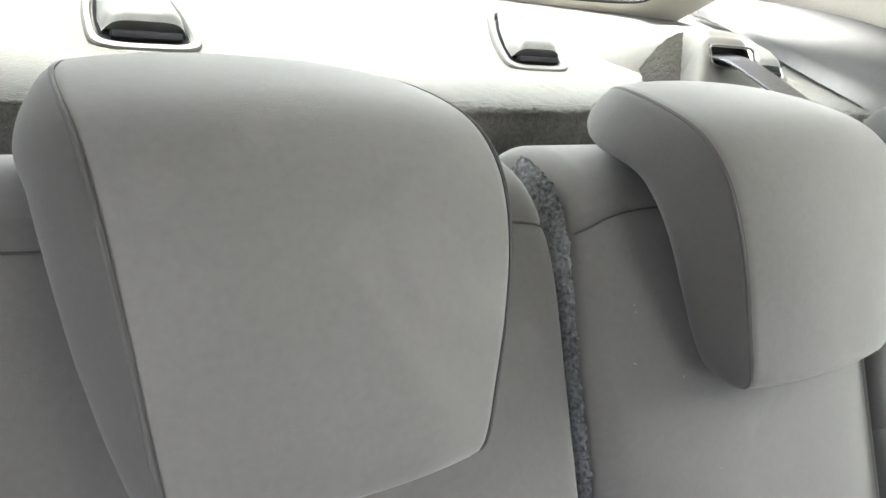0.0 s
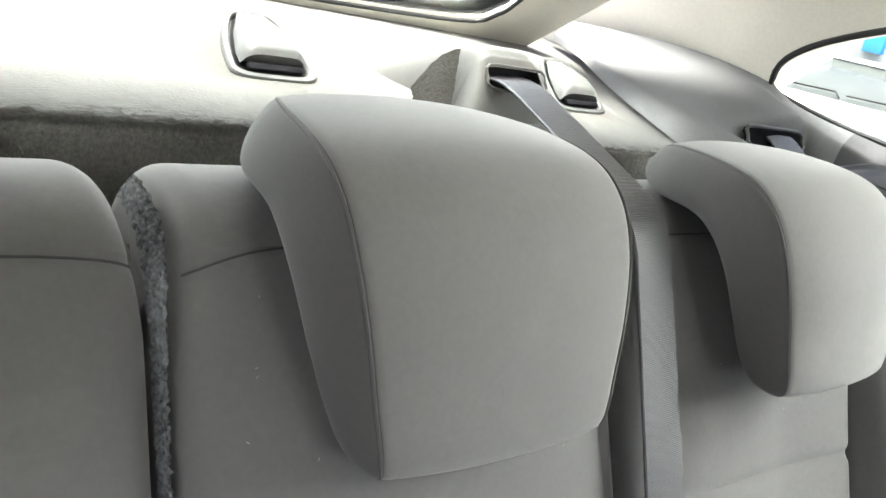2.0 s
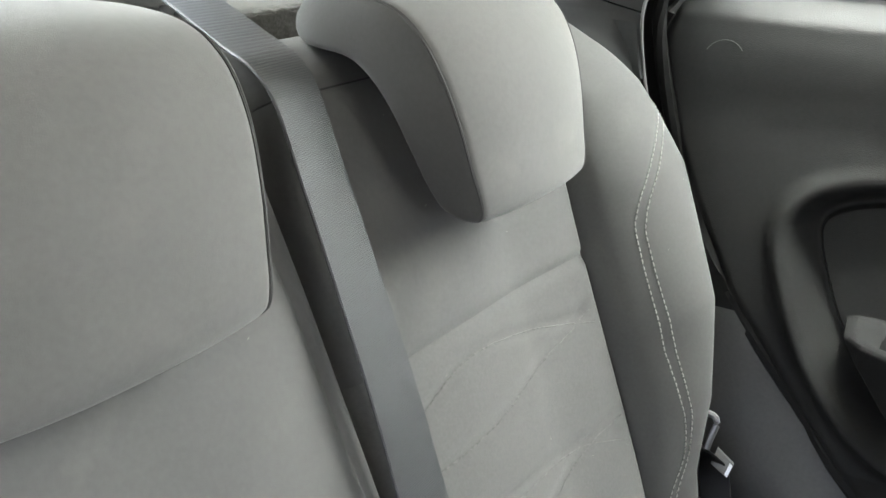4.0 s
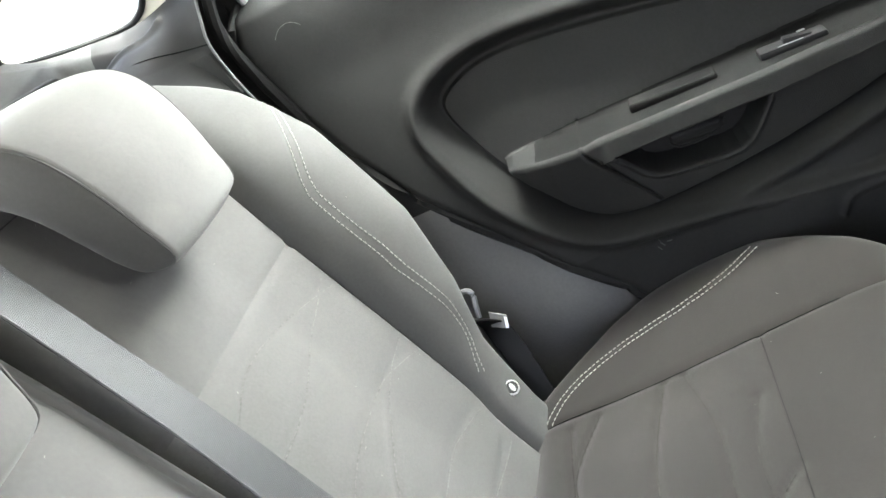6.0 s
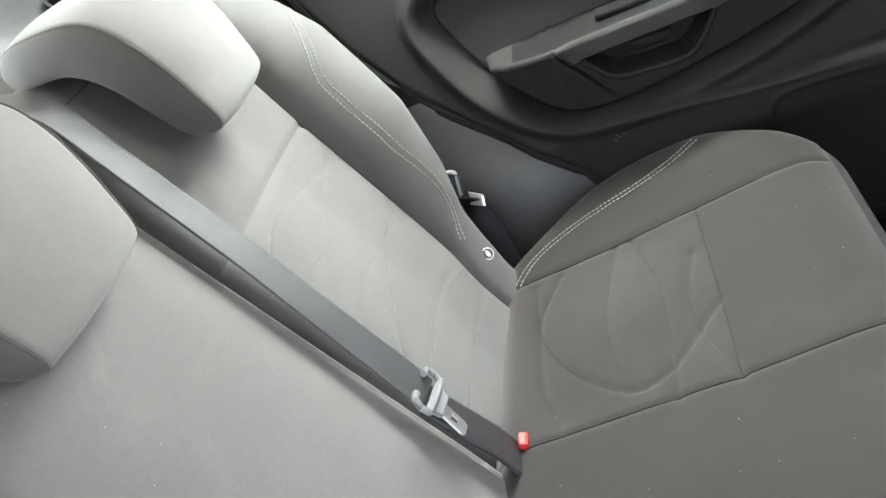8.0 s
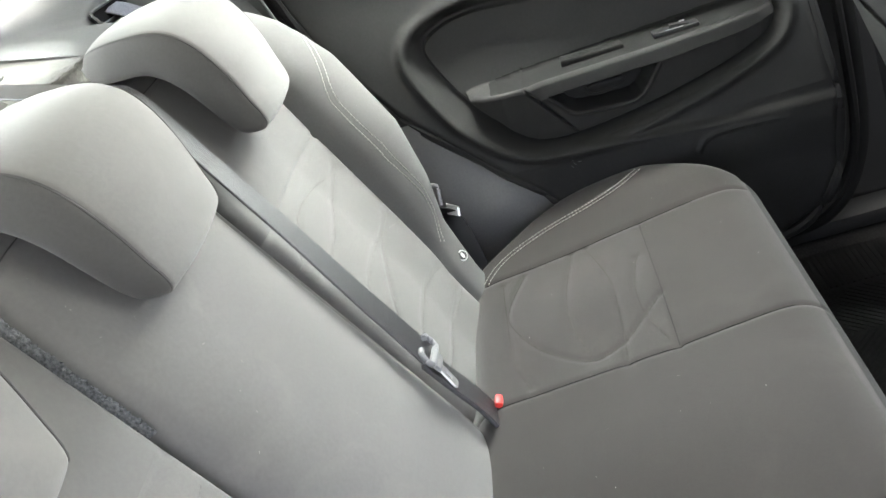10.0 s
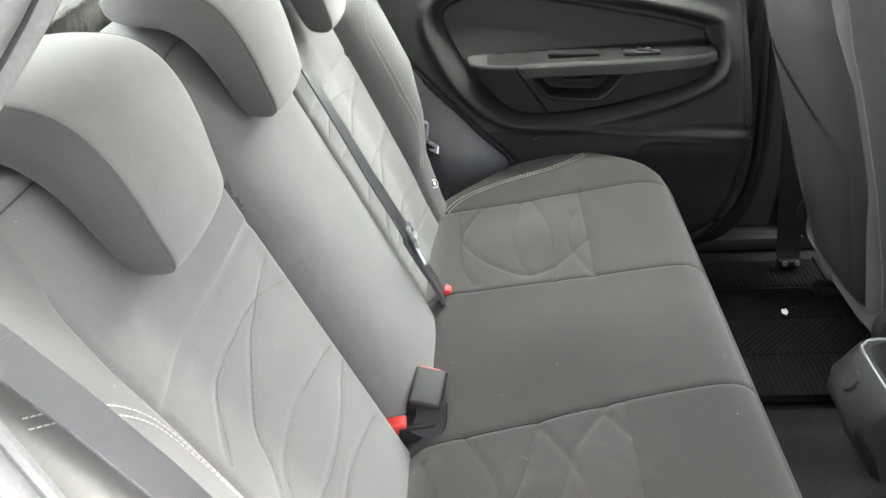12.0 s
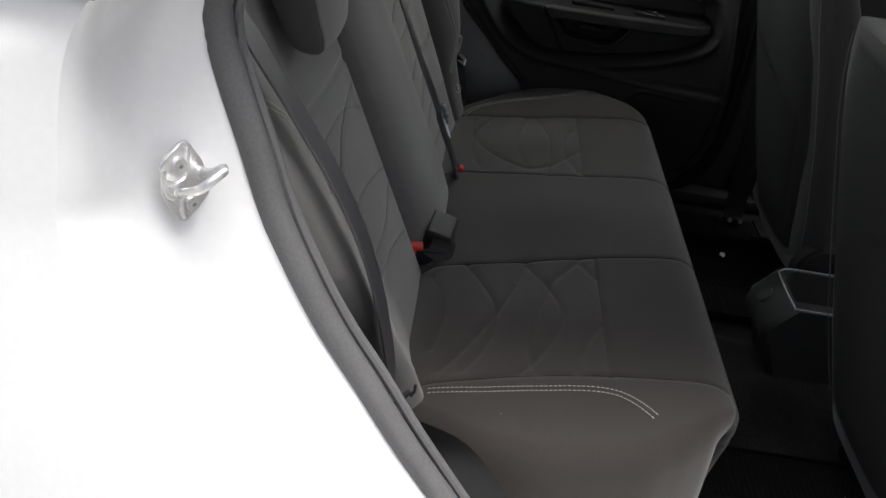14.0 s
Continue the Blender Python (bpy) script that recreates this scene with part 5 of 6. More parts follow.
# door-edge seals, one each side
def seal(sign, name, label, rubber):
    s = empty(name, (sign * 0.69, 0.0, 0.6), label=label, category="seal", kind="structure")
    line = [(0.655, -0.12, 1.345), (0.672, -0.03, 1.255), (0.682, 0.014, 1.195), (0.69, 0.052, 1.135), (0.69, 0.063, 1.09), (0.69, 0.050, 1.03), (0.69, 0.025, 0.955), (0.69, -0.004, 0.88), (0.69, -0.040, 0.81), (0.69, -0.100, 0.735), (0.69, -0.175, 0.665), (0.69, -0.26, 0.59), (0.69, -0.33, 0.49), (0.69, -0.42, 0.405), (0.69, -0.58, 0.39), (0.69, -0.72, 0.40), (0.695, -0.79, 0.50), (0.695, -0.80, 0.70), (0.69, -0.78, 1.0), (0.66, -0.74, 1.30), (0.64, -0.68, 1.375), (0.632, -0.40, 1.39), (0.64, -0.22, 1.385)]
    if sign < 0:
        line[1:14] = [(0.672, -0.043, 1.250), (0.680, -0.016, 1.217), (0.686, 0.005, 1.189), (0.69, 0.025, 1.163), (0.69, 0.0405, 1.133), (0.69, 0.0475, 1.105), (0.69, 0.0455, 1.075), (0.69, 0.033, 1.035), (0.69, 0.014, 0.983), (0.69, -0.008, 0.92), (0.69, -0.038, 0.857), (0.69, -0.070, 0.80), (0.69, -0.113, 0.737), (0.69, -0.153, 0.676), (0.69, -0.196, 0.616), (0.69, -0.262, 0.53), (0.69, -0.335, 0.45), (0.69, -0.43, 0.402)]
    else:
        line[2:10] = [(0.715, 0.010, 1.195), (0.735, 0.046, 1.135), (0.738, 0.058, 1.09), (0.735, 0.047, 1.03), (0.728, 0.022, 0.955), (0.715, -0.008, 0.88), (0.705, -0.045, 0.81), (0.70, -0.105, 0.735)]
    line = [(sign * x, y, z) for x, y, z in line]
    c = smooth_line(line, 0.012, closed=True)
    mid = np.array([sign * 0.66, -0.36, 0.85])
    d = mid - c
    d[:, 0] = 0
    d /= np.linalg.norm(d, axis=1)[:, None]
    bulb, reach, thin = (0.0125, 0.017, 0.008) if sign > 0 else (0.0145, 0.0175, 0.0055)
    c = c - d * (0.0 if sign > 0 else 0.0085)
    bm = bmesh.new()
    rod(bm, c, bulb, 10, closed=True)
    under(part("bulb_seal", bm, rubber), s)
    bm = bmesh.new()
    inner = c + d * reach
    inner[:, 0] -= sign * 0.012
    rod(bm, inner, thin, 8, closed=True)
    under(part("inner_lip", bm, rubber, label="grey rubber lip"), s)


seal(-1, "seal_right", "grey rubber weather strip round the open doorway", PALE_RUBBER)
seal(1, "seal_left", "black rubber weather strip round the closed door", SOFT_BLACK)

# ---- side trims beside the seat ----
# lip of the trim along the closed doorway
LEFT_LIP = [(0.722, 0.028, 1.165), (0.716, 0.040, 1.137), (0.708, 0.047, 1.108), (0.700, 0.051, 1.078), (0.692, 0.041, 1.028), (0.682, 0.018, 0.965), (0.674, -0.020, 0.885), (0.672, -0.055, 0.83)]


def side_trim(sign):
    s = empty("wall_side_trim", (sign * 0.64, 0.0, 0.36), label="plastic side trim by the doorway, light and shade in its colour", category="trim", kind="structure")
    k = 0.045 if sign > 0 else 0.0
    edge = smooth_line([(-0.42, 0.34), (-0.42, 0.41), (-0.335, 0.49), (-0.27, 0.59), (-0.185, 0.665), (-0.108, 0.735), (-0.05, 0.81), (-0.012, 0.88), (0.018, 0.955), (0.05, 1.03), (0.085, 1.10)], 0.01)
    u, z = np.meshgrid(np.linspace(0, 1, 100), np.linspace(0.34, 1.10 if sign < 0 else 1.072, 100), indexing="ij")
    y = 0.24 * (1 - u) + (np.interp(z - k * 0.3, edge[:, 1], edge[:, 0]) - k * 0.8 + (0.15 * step01(z, 0.64, 0.82) if sign < 0 else 0)) * u
    if sign > 0:
        lip = np.array(LEFT_LIP[::-1])
        y = y + u * step01(z, 0.83, 0.89) * (np.interp(z, lip[:, 2], lip[:, 1]) + 0.001 - (np.interp(z - k * 0.3, edge[:, 1], edge[:, 0]) - k * 0.8))
    x = (0.655 if sign > 0 else 0.670) + (0.03 if sign > 0 else 0.008) * step01(z, 0.85, 1.05) - 0.035 * np.exp(-(((y + 0.20) / 0.09) ** 2 + ((z - 0.62) / 0.06) ** 2)) + 0.006 * np.sin((y + z * 0.6) * 9)
    v = np.stack([sign * x, y, z], 2).reshape(-1, 3)
    f = grid_faces(100, 100)
    high = v[f].mean(1)[:, 2] > 0.80
    # Window light put into the left panel's colour; the right copy is darker.
    under(mesh_object("panel", v, f[~high], SIDE_TRIM if sign > 0 else PLASTIC), s)
    under(mesh_object("upper_panel", v, f[high], PLASTIC, label="black plastic beside the backrest"), s)


side_trim(1)
side_trim(-1)


def quarter_trim(sign):
    """Moulded trim between shelf end, quarter window and doorway."""
    s = empty("wall_quarter_trim", (sign * 0.68, 0.3, 1.05), label="grey moulded plastic quarter trim with a belt slot below the window", category="trim", kind="structure")
    inner = smooth_line([(0.655, 0.030, 1.005), (0.60, 0.09, 1.03), (0.54, 0.15, 1.06), (0.50, 0.20, 1.085), (0.478, 0.245, 1.098), (0.53, 0.36, 1.112), (0.60, 0.48, 1.125), (0.68, 0.60, 1.138), (0.74, 0.72, 1.15)], 0.006)
    outer = smooth_line([(0.720, 0.042, 1.137), (0.752, 0.09, 1.128), (0.764, 0.15, 1.133), (0.764, 0.22, 1.142), (0.760, 0.30, 1.154), (0.756, 0.36, 1.176), (0.752, 0.50, 1.19), (0.75, 0.72, 1.185)], 0.006)
    n, m = 260, 80
    I = np.stack([np.interp(np.linspace(0, 1, n), np.linspace(0, 1, len(inner)), inner[:, k]) for k in range(3)], 1)
    O = np.stack([np.interp(np.linspace(0, 1, n), np.linspace(0, 1, len(outer)), outer[:, k]) for k in range(3)], 1)
    t = np.linspace(0, 1, m)
    V = I[:, None] * (1 - t)[None, :, None] + O[:, None] * t[None, :, None]
    # the front edge runs up along the doorway's lip
    lip = smooth_line(LEFT_LIP[::-1], 0.004)
    lip = lip[lip[:, 2] > 1.012]
    lip = np.stack([np.interp(t, np.linspace(0, 1, len(lip)), lip[:, k]) for k in range(3)], 1)
    fade = step01(-np.linspace(0, 1, n), -0.22, 0.0)[:, None, None]
    V = V + fade * (lip - V[0])[None]
    X, Y = V[..., 0], V[..., 1]
    # the step that holds the belt slot, a hollow in front of it with a raised lower edge
    across = step01(0.082 - np.abs(X - 0.66), 0.0, 0.020)
    V[..., 2] += -0.042 * across * step01(0.272 - Y, 0.0, 0.014) * step01(Y, 0.15, 0.235) + 0.006 * across * step01(Y, 0.258, 0.28) * step01(0.38 - Y, 0.0, 0.08)
    V[..., 2] += -0.010 * np.exp(-(((X - 0.738) / 0.018) ** 2)) * step01(Y, 0.10, 0.15) * step01(0.30 - Y, 0.0, 0.06)
    ridge = [(0.738, 0.112), (0.716, 0.165), (0.690, 0.235)]
    V[..., 2] += 0.006 * np.exp(-((distance(X, Y, ridge) / 0.006) ** 2))
    V[..., 2] += 0.006 * np.exp(-(((t[None] - 0.12) / 0.1) ** 2)) * step01(Y, 0.22, 0.30)
    f = grid_faces(n, m)
    flat = V.reshape(-1, 3)
    zs = 1.118
    seam_line = smooth_line([(0.700, 0.053), (0.694, 0.090), (0.684, 0.133), (0.668, 0.19)], 0.004)
    joint = [tuple(flat[np.argmin((flat[:, 0] - a) ** 2 + (flat[:, 1] - b) ** 2)]) for a, b in seam_line]
    # along one line across it, shade is put into a darker front colour
    fore = np.arange(len(f)) // (m - 1) < int(np.argmax(V[:, 62, 1] > 0.215))
    V[..., 0] *= sign
    under(mesh_object("moulding", V.reshape(-1, 3), f[~fore][:, ::sign], TRIM, sharp=70), s)
    under(mesh_object("front_moulding", V.reshape(-1, 3), f[fore][:, ::sign], SHADED_TRIM, sharp=70, label="front of the moulding, shade put into its colour"), s)
    bm = bmesh.new()
    rod(bm, smooth_line(joint[::9], 0.004), 0.0009, 6)
    under(part("trim_joint", bm, VOID), s)
    bm = bmesh.new()
    slot = [(-0.056, -0.011), (-0.060, 0.0), (-0.057, 0.011), (0.0, 0.012), (0.057, 0.011), (0.060, 0.0), (0.057, -0.011), (0.0, -0.012)]
    loop = smooth_line([(sign * (0.659 + a), 0.2585 + 0.45 * b, zs - 0.02 * a + 0.9 * b) for a, b in slot], 0.004, closed=True)
    rod(bm, loop, 0.0022, 8, closed=True)
    under(part("slot_bezel", bm, ANCHOR, label="pale plastic slot bezel"), s)
    bm = bmesh.new()
    plate(bm, [(q[0], q[1] + 0.001, q[2]) for q in loop], (0, 0.87, -0.5), 0.004)
    under(part("slot_inside", bm, VOID), s)
    # thin pale lip along the doorway
    bm = bmesh.new()
    rod(bm, smooth_line(LEFT_LIP, 0.01), 0.0019, 8)
    under(part("edge_lip", bm, PALE_RUBBER, label="thin pale lip along the doorway"), s)


quarter_trim(1)

QUARTER = smooth_line([(0.342, 1.180), (0.336, 1.163), (0.26, 1.147), (0.19, 1.138), (0.157, 1.139), (0.131, 1.152), (0.112, 1.178), (0.085, 1.222), (0.070, 1.255), (0.090, 1.283), (0.17, 1.272), (0.27, 1.238), (0.325, 1.207)], 0.008, closed=True)


def upper_trim(sign):
    s = empty("wall_pillar_trim", (sign * 0.72, 0.3, 1.2), label="pale cloth-grained pillar trim round the small quarter window", category="trim", kind="structure")
    outer = [(0.050, 1.08), (0.10, 1.09), (0.20, 1.11), (0.60, 1.13), (0.78, 1.13), (0.80, 1.16), (0.62, 1.24), (0.40, 1.36), (0.28, 1.41), (-0.15, 1.40), (-0.112, 1.352), (-0.024, 1.262), (0.012, 1.202), (0.044, 1.142)]

    def lift(a, b, d):
        return (sign * (0.762 - 0.42 * (b - 1.16) + 0.02 * (a > 0.5) + d), a, b)

    bm = bmesh.new()
    holed(bm, outer, [QUARTER], 0.03, lift)
    under(part("panel", bm, BEIGE, sharp=30), s)
    bm = bmesh.new()
    rod(bm, [lift(a, b, 0.0) for a, b in QUARTER], 0.0042, 8, closed=True)
    under(part("window_rubber", bm, BLACK), s)
    bm = bmesh.new()
    c = QUARTER.mean(0)
    plate(bm, [lift(c[0] + (a - c[0]) * 1.05, c[1] + (b - c[1]) * 1.05, 0.032) for a, b in QUARTER], (sign, 0, 0.3), 0.003)
    g = under(part("window_pane", bm, GLASS), s)
    g.visible_shadow = False
    # rolled fold between pillar trim and headliner
    bm = bmesh.new()
    rod(bm, smooth_line([(sign * 0.60, 0.68, 1.215), (sign * 0.62, 0.50, 1.275), (sign * 0.635, 0.30, 1.335), (sign * 0.64, 0.10, 1.372), (sign * 0.64, -0.3, 1.392), (sign * 0.64, -0.75, 1.385)], 0.02), 0.022, 10)
    under(part("edge_roll", bm, BEIGE), s)


upper_trim(1)

# ---- roof, rear window ----
roof = empty("ceiling", (0, -0.6, 1.4), label="pale cloth headliner", category="ceiling", kind="structure")
hx, hy = np.meshgrid(np.linspace(-0.66, 0.66, 40), np.linspace(0.30, -1.35, 50), indexing="ij")
hz = 1.445 - 0.065 * (hx / 0.66) ** 2 - 0.05 * step01(hy, -0.1, 0.30) - 0.06 * step01(-hy, 0.9, 1.35)
HV = np.concatenate([np.stack([hx, hy, hz], 2).reshape(-1, 3), np.stack([hx, hy, hz + 0.03], 2).reshape(-1, 3)])
HF = np.concatenate([grid_faces(40, 50), grid_faces(40, 50)[:, ::-1] + 2000])
ceil = mesh_object("headliner", HV, HF, BEIGE)
under(ceil, roof)


def rear_window():
    s = empty("window_rear", (0, 0.6, 1.16), label="sloping rear window with black printed border", category="window", kind="structure")

    def lift(a, b, d):
        return (a, 0.70 - 0.42 * b - 0.3 * d - 0.02 * (a / 0.55) ** 2, 1.15 + 0.26 * b + 0.9 * d + 0.0 * a)

    hole = smooth_line([(-0.50, 0.02), (-0.54, 0.09), (-0.53, 0.25), (-0.46, 0.9), (-0.42, 0.96), (0.0, 1.0), (0.42, 0.96), (0.46, 0.9), (0.53, 0.25), (0.54, 0.09), (0.50, 0.02), (0.25, -0.01), (0.0, -0.02), (-0.25, -0.01)], 0.02, closed=True)
    bm = bmesh.new()
    holed(bm, [(-0.66, -0.10), (-0.64, 0.6), (-0.60, 1.08), (0.60, 1.08), (0.64, 0.6), (0.66, -0.10)], [hole], 0.012, lift)
    under(part("border", bm, BEIGE), s)
    bm = bmesh.new()
    rod(bm, [lift(a, b, 0.003) for a, b in hole], 0.003, 8, closed=True)
    under(part("window_rubber", bm, BLACK), s)
    bm = bmesh.new()
    plate(bm, [lift(a * 1.03, 0.5 + (b - 0.5) * 1.03, 0.0125) for a, b in hole], (0, 0.5, 0.86), 0.004)
    g = under(part("window_pane", bm, GLASS), s)
    g.visible_shadow = False


rear_window()

# ---- body: white panels beside the open doorway ----
OUTER_WINDOW = even([(0.060, 1.172), (0.11, 1.142), (0.32, 1.15), (0.36, 1.19), (0.28, 1.255), (0.08, 1.30), (-0.02, 1.30), (0.060, 1.172)], 0.02)[:-1]


def right_body():
    s = empty("wall_body_right", (-0.76, 0.2, 0.3), label="white painted body side and door jamb beside the open doorway", category="car body", kind="structure")
    edge = smooth_line([(-0.12, 1.345), (-0.041, 1.252), (-0.014, 1.219), (0.007, 1.191), (0.027, 1.164), (0.043, 1.134), (0.050, 1.105), (0.048, 1.075), (0.036, 1.034), (0.016, 0.981), (-0.006, 0.918), (-0.036, 0.854), (-0.068, 0.797), (-0.111, 0.734), (-0.151, 0.673), (-0.194, 0.613), (-0.260, 0.528), (-0.333, 0.448), (-0.43, 0.40)], 0.012)
    n = len(edge)
    prof = [(-0.683, 0.0), (-0.694, 0.004), (-0.705, 0.030), (-0.717, 0.062), (-0.728, 0.085), (-0.752, 0.105), (-0.782, 0.120), (-0.800, 0.132), (-0.806, 0.145)]
    V = np.zeros((n, len(prof), 3))
    tang = np.gradient(edge, axis=0)
    tang /= np.linalg.norm(tang, axis=1)[:, None]
    for i, (y, z) in enumerate(edge):
        lean = 0.42 * max(0.0, z - 1.12)
        back = np.array([1.0, 0.0]) * 0.75 + 0.25 * np.array([-tang[i, 1], tang[i, 0]])
        wide = float(np.interp(z, [0.95, 1.15], [1.0, 0.35]))
        for j, (x, d) in enumerate(prof):
            d *= wide
            V[i, j] = (x + lean * (0.8 if j else 0.9), y + back[0] * d, z + back[1] * d)
    under(mesh_object("door_jamb", V.reshape(-1, 3), grid_faces(n, len(prof)), PAINT, sharp=60), s)
    # quarter panel behind the jamb, with a wheel arch
    m = 60
    Q = np.zeros((n, m, 3))
    for i in range(n):
        a = V[i, -1]
        for j in range(m):
            t = j / (m - 1)
            y = a[1] + (1.0 - a[1]) * t
            Q[i, j] = (a[0] - 0.025 * math.sin(math.pi * min(1, t * 1.3)) * (a[2] < 1.1), y, a[2])
    f = grid_faces(n, m)
    cen = Q.reshape(-1, 3)[f].mean(1)
    arch = np.hypot(cen[:, 1] - 0.42, cen[:, 2] - 0.28) < 0.34
    win = inside(cen[:, 1], cen[:, 2], OUTER_WINDOW)
    under(mesh_object("quarter_panel", Q.reshape(-1, 3), f[~arch & ~win], PAINT, sharp=60), s)
    bm = bmesh.new()
    rim = [(-0.812 + 0.40 * max(0.0, b - 1.12), a, b) for a, b in OUTER_WINDOW]
    rod(bm, rim, 0.017, 10, closed=True)
    under(part("quarter_window_rubber", bm, PALE_RUBBER, label="grey rubber round the quarter window"), s)
    bm = bmesh.new()
    plate(bm, [(x + 0.004, y, z) for x, y, z in rim], (1, 0, 0.3), 0.004)
    under(part("quarter_window_pane", bm, BLUE_PANE, label="quarter window pane with a blue reflection in its colour"), s)
    bm = bmesh.new()
    bmesh.ops.create_cone(bm, cap_ends=True, segments=48, radius1=0.30, radius2=0.30, depth=0.19, matrix=pose(-0.69, 0.42, 0.30, 0, 90, 0))
    bmesh.ops.bevel(bm, geom=[e for e in bm.edges if len(e.link_faces) == 2 and e.calc_face_angle(0) > 1], offset=0.03, segments=3, affect="EDGES")
    w = empty("wheel", (-0.69, 0.42, 0.30), label="black tyre under the wheel arch", category="wheel")
    under(part("tyre", bm, TYRE), w)
    bm = bmesh.new()
    bmesh.ops.create_cone(bm, cap_ends=True, segments=32, radius1=0.18, radius2=0.17, depth=0.03, matrix=pose(-0.785, 0.42, 0.30, 0, 90, 0))
    under(part("rim", bm, SILVER), w)
    # sill under the doorway
    bm = bmesh.new()
    box(bm, (-0.745, -0.62, 0.335), (0.11, 1.1, 0.10), 0.02)
    under(part("sill", bm, PAINT), s)
    bm = bmesh.new()
    box(bm, (-0.72, -0.86, 0.88), (0.09, 0.11, 1.05), 0.02, (6, 7, 0))
    under(part("door_pillar", bm, PLASTIC), s)
    bm = bmesh.new()
    box(bm, (-0.655, -0.4, 1.42), (0.10, 1.5, 0.05), 0.015)
    under(part("roof_rail", bm, PAINT), s)


right_body()


def striker():
    ob = empty("door_striker", (-0.714, 0.072, 0.95), label="steel door striker loop on its bolted plate", category="door striker")
    n = Vector((-0.60, -0.80, 0.10)).normalized()
    up = Vector((0.02, 0.30, 0.95))
    up = (up - n * up.dot(n)).normalized()
    rt = up.cross(n).normalized()
    c = Vector((-0.716, 0.0715, 0.948)) + n * 0.008 - rt * 0.010 + up * 0.004

    def at(a, b, h=0.0):
        return c + rt * a + up * b + n * h

    bm = bmesh.new()
    outline = [(0.013, 0.039), (0.006, 0.040), (-0.014, 0.031), (-0.018, 0.026), (-0.021, 0.004), (-0.020, -0.006), (-0.014, -0.026), (-0.007, -0.033), (-0.002, -0.032), (0.023, -0.018), (0.026, -0.013), (0.024, 0.012), (0.022, 0.018)]
    plate(bm, [at(a, b) for a, b in outline], n, 0.004)
    bmesh.ops.bevel(bm, geom=bm.edges[:], offset=0.0012, segments=2, affect="EDGES")
    under(part("mounting_plate", bm, CHROME), ob)
    for name, line in (("upper_rib", [(0.010, 0.036), (0.007, 0.018), (0.002, 0.008), (-0.010, 0.007), (-0.016, 0.012)]), ("side_rib", [(-0.017, 0.024), (-0.018, 0.002), (-0.012, -0.006)]), ("lower_rib", [(-0.004, -0.006), (-0.007, -0.018), (-0.006, -0.028)])):
        bm = bmesh.new()
        rod(bm, smooth_line([at(a, b, 0.0042) for a, b in line], 0.003), 0.0026, 8)
        under(part(name, bm, CHROME), ob)
    bm = bmesh.new()
    rod(bm, smooth_line([at(0.019, 0.005, 0.002), at(0.0192, 0.011, 0.022), at(0.019, 0.021, 0.040), at(0.015, 0.022, 0.046), at(0.0, 0.016, 0.043), at(-0.005, 0.009, 0.034), at(-0.0055, 0.002, 0.018), at(-0.0057, -0.003, 0.002)], 0.004), 0.0042, 12)
    loop = under(part("striker_loop", bm, CHROME), ob)
    z = n.to_track_quat("Z", "Y").to_matrix().to_4x4()
    for a, b in ((0.019, 0.005), (-0.0057, -0.003)):
        bm = bmesh.new()
        bmesh.ops.create_cone(bm, cap_ends=True, segments=20, radius1=0.0062, radius2=0.0050, depth=0.004, matrix=Matrix.Translation(at(a, b, 0.005)) @ z)
        under(part("collar", bm, CHROME), loop)
    for a, b in ((-0.001, 0.0215), (0.003, -0.0178)):
        bm = bmesh.new()
        bmesh.ops.create_cone(bm, cap_ends=True, segments=20, radius1=0.0078, radius2=0.0066, depth=0.004, matrix=Matrix.Translation(at(a, b, 0.006)) @ z)
        head = under(part("bolt_head", bm, CHROME), ob)
        bm = bmesh.new()
        bmesh.ops.create_cone(bm, cap_ends=True, segments=6, radius1=0.0022, radius2=0.0022, depth=0.001, matrix=Matrix.Translation(at(a, b, 0.0082)) @ z)
        under(part("bolt_socket", bm, DULL_STEEL), head)


striker()


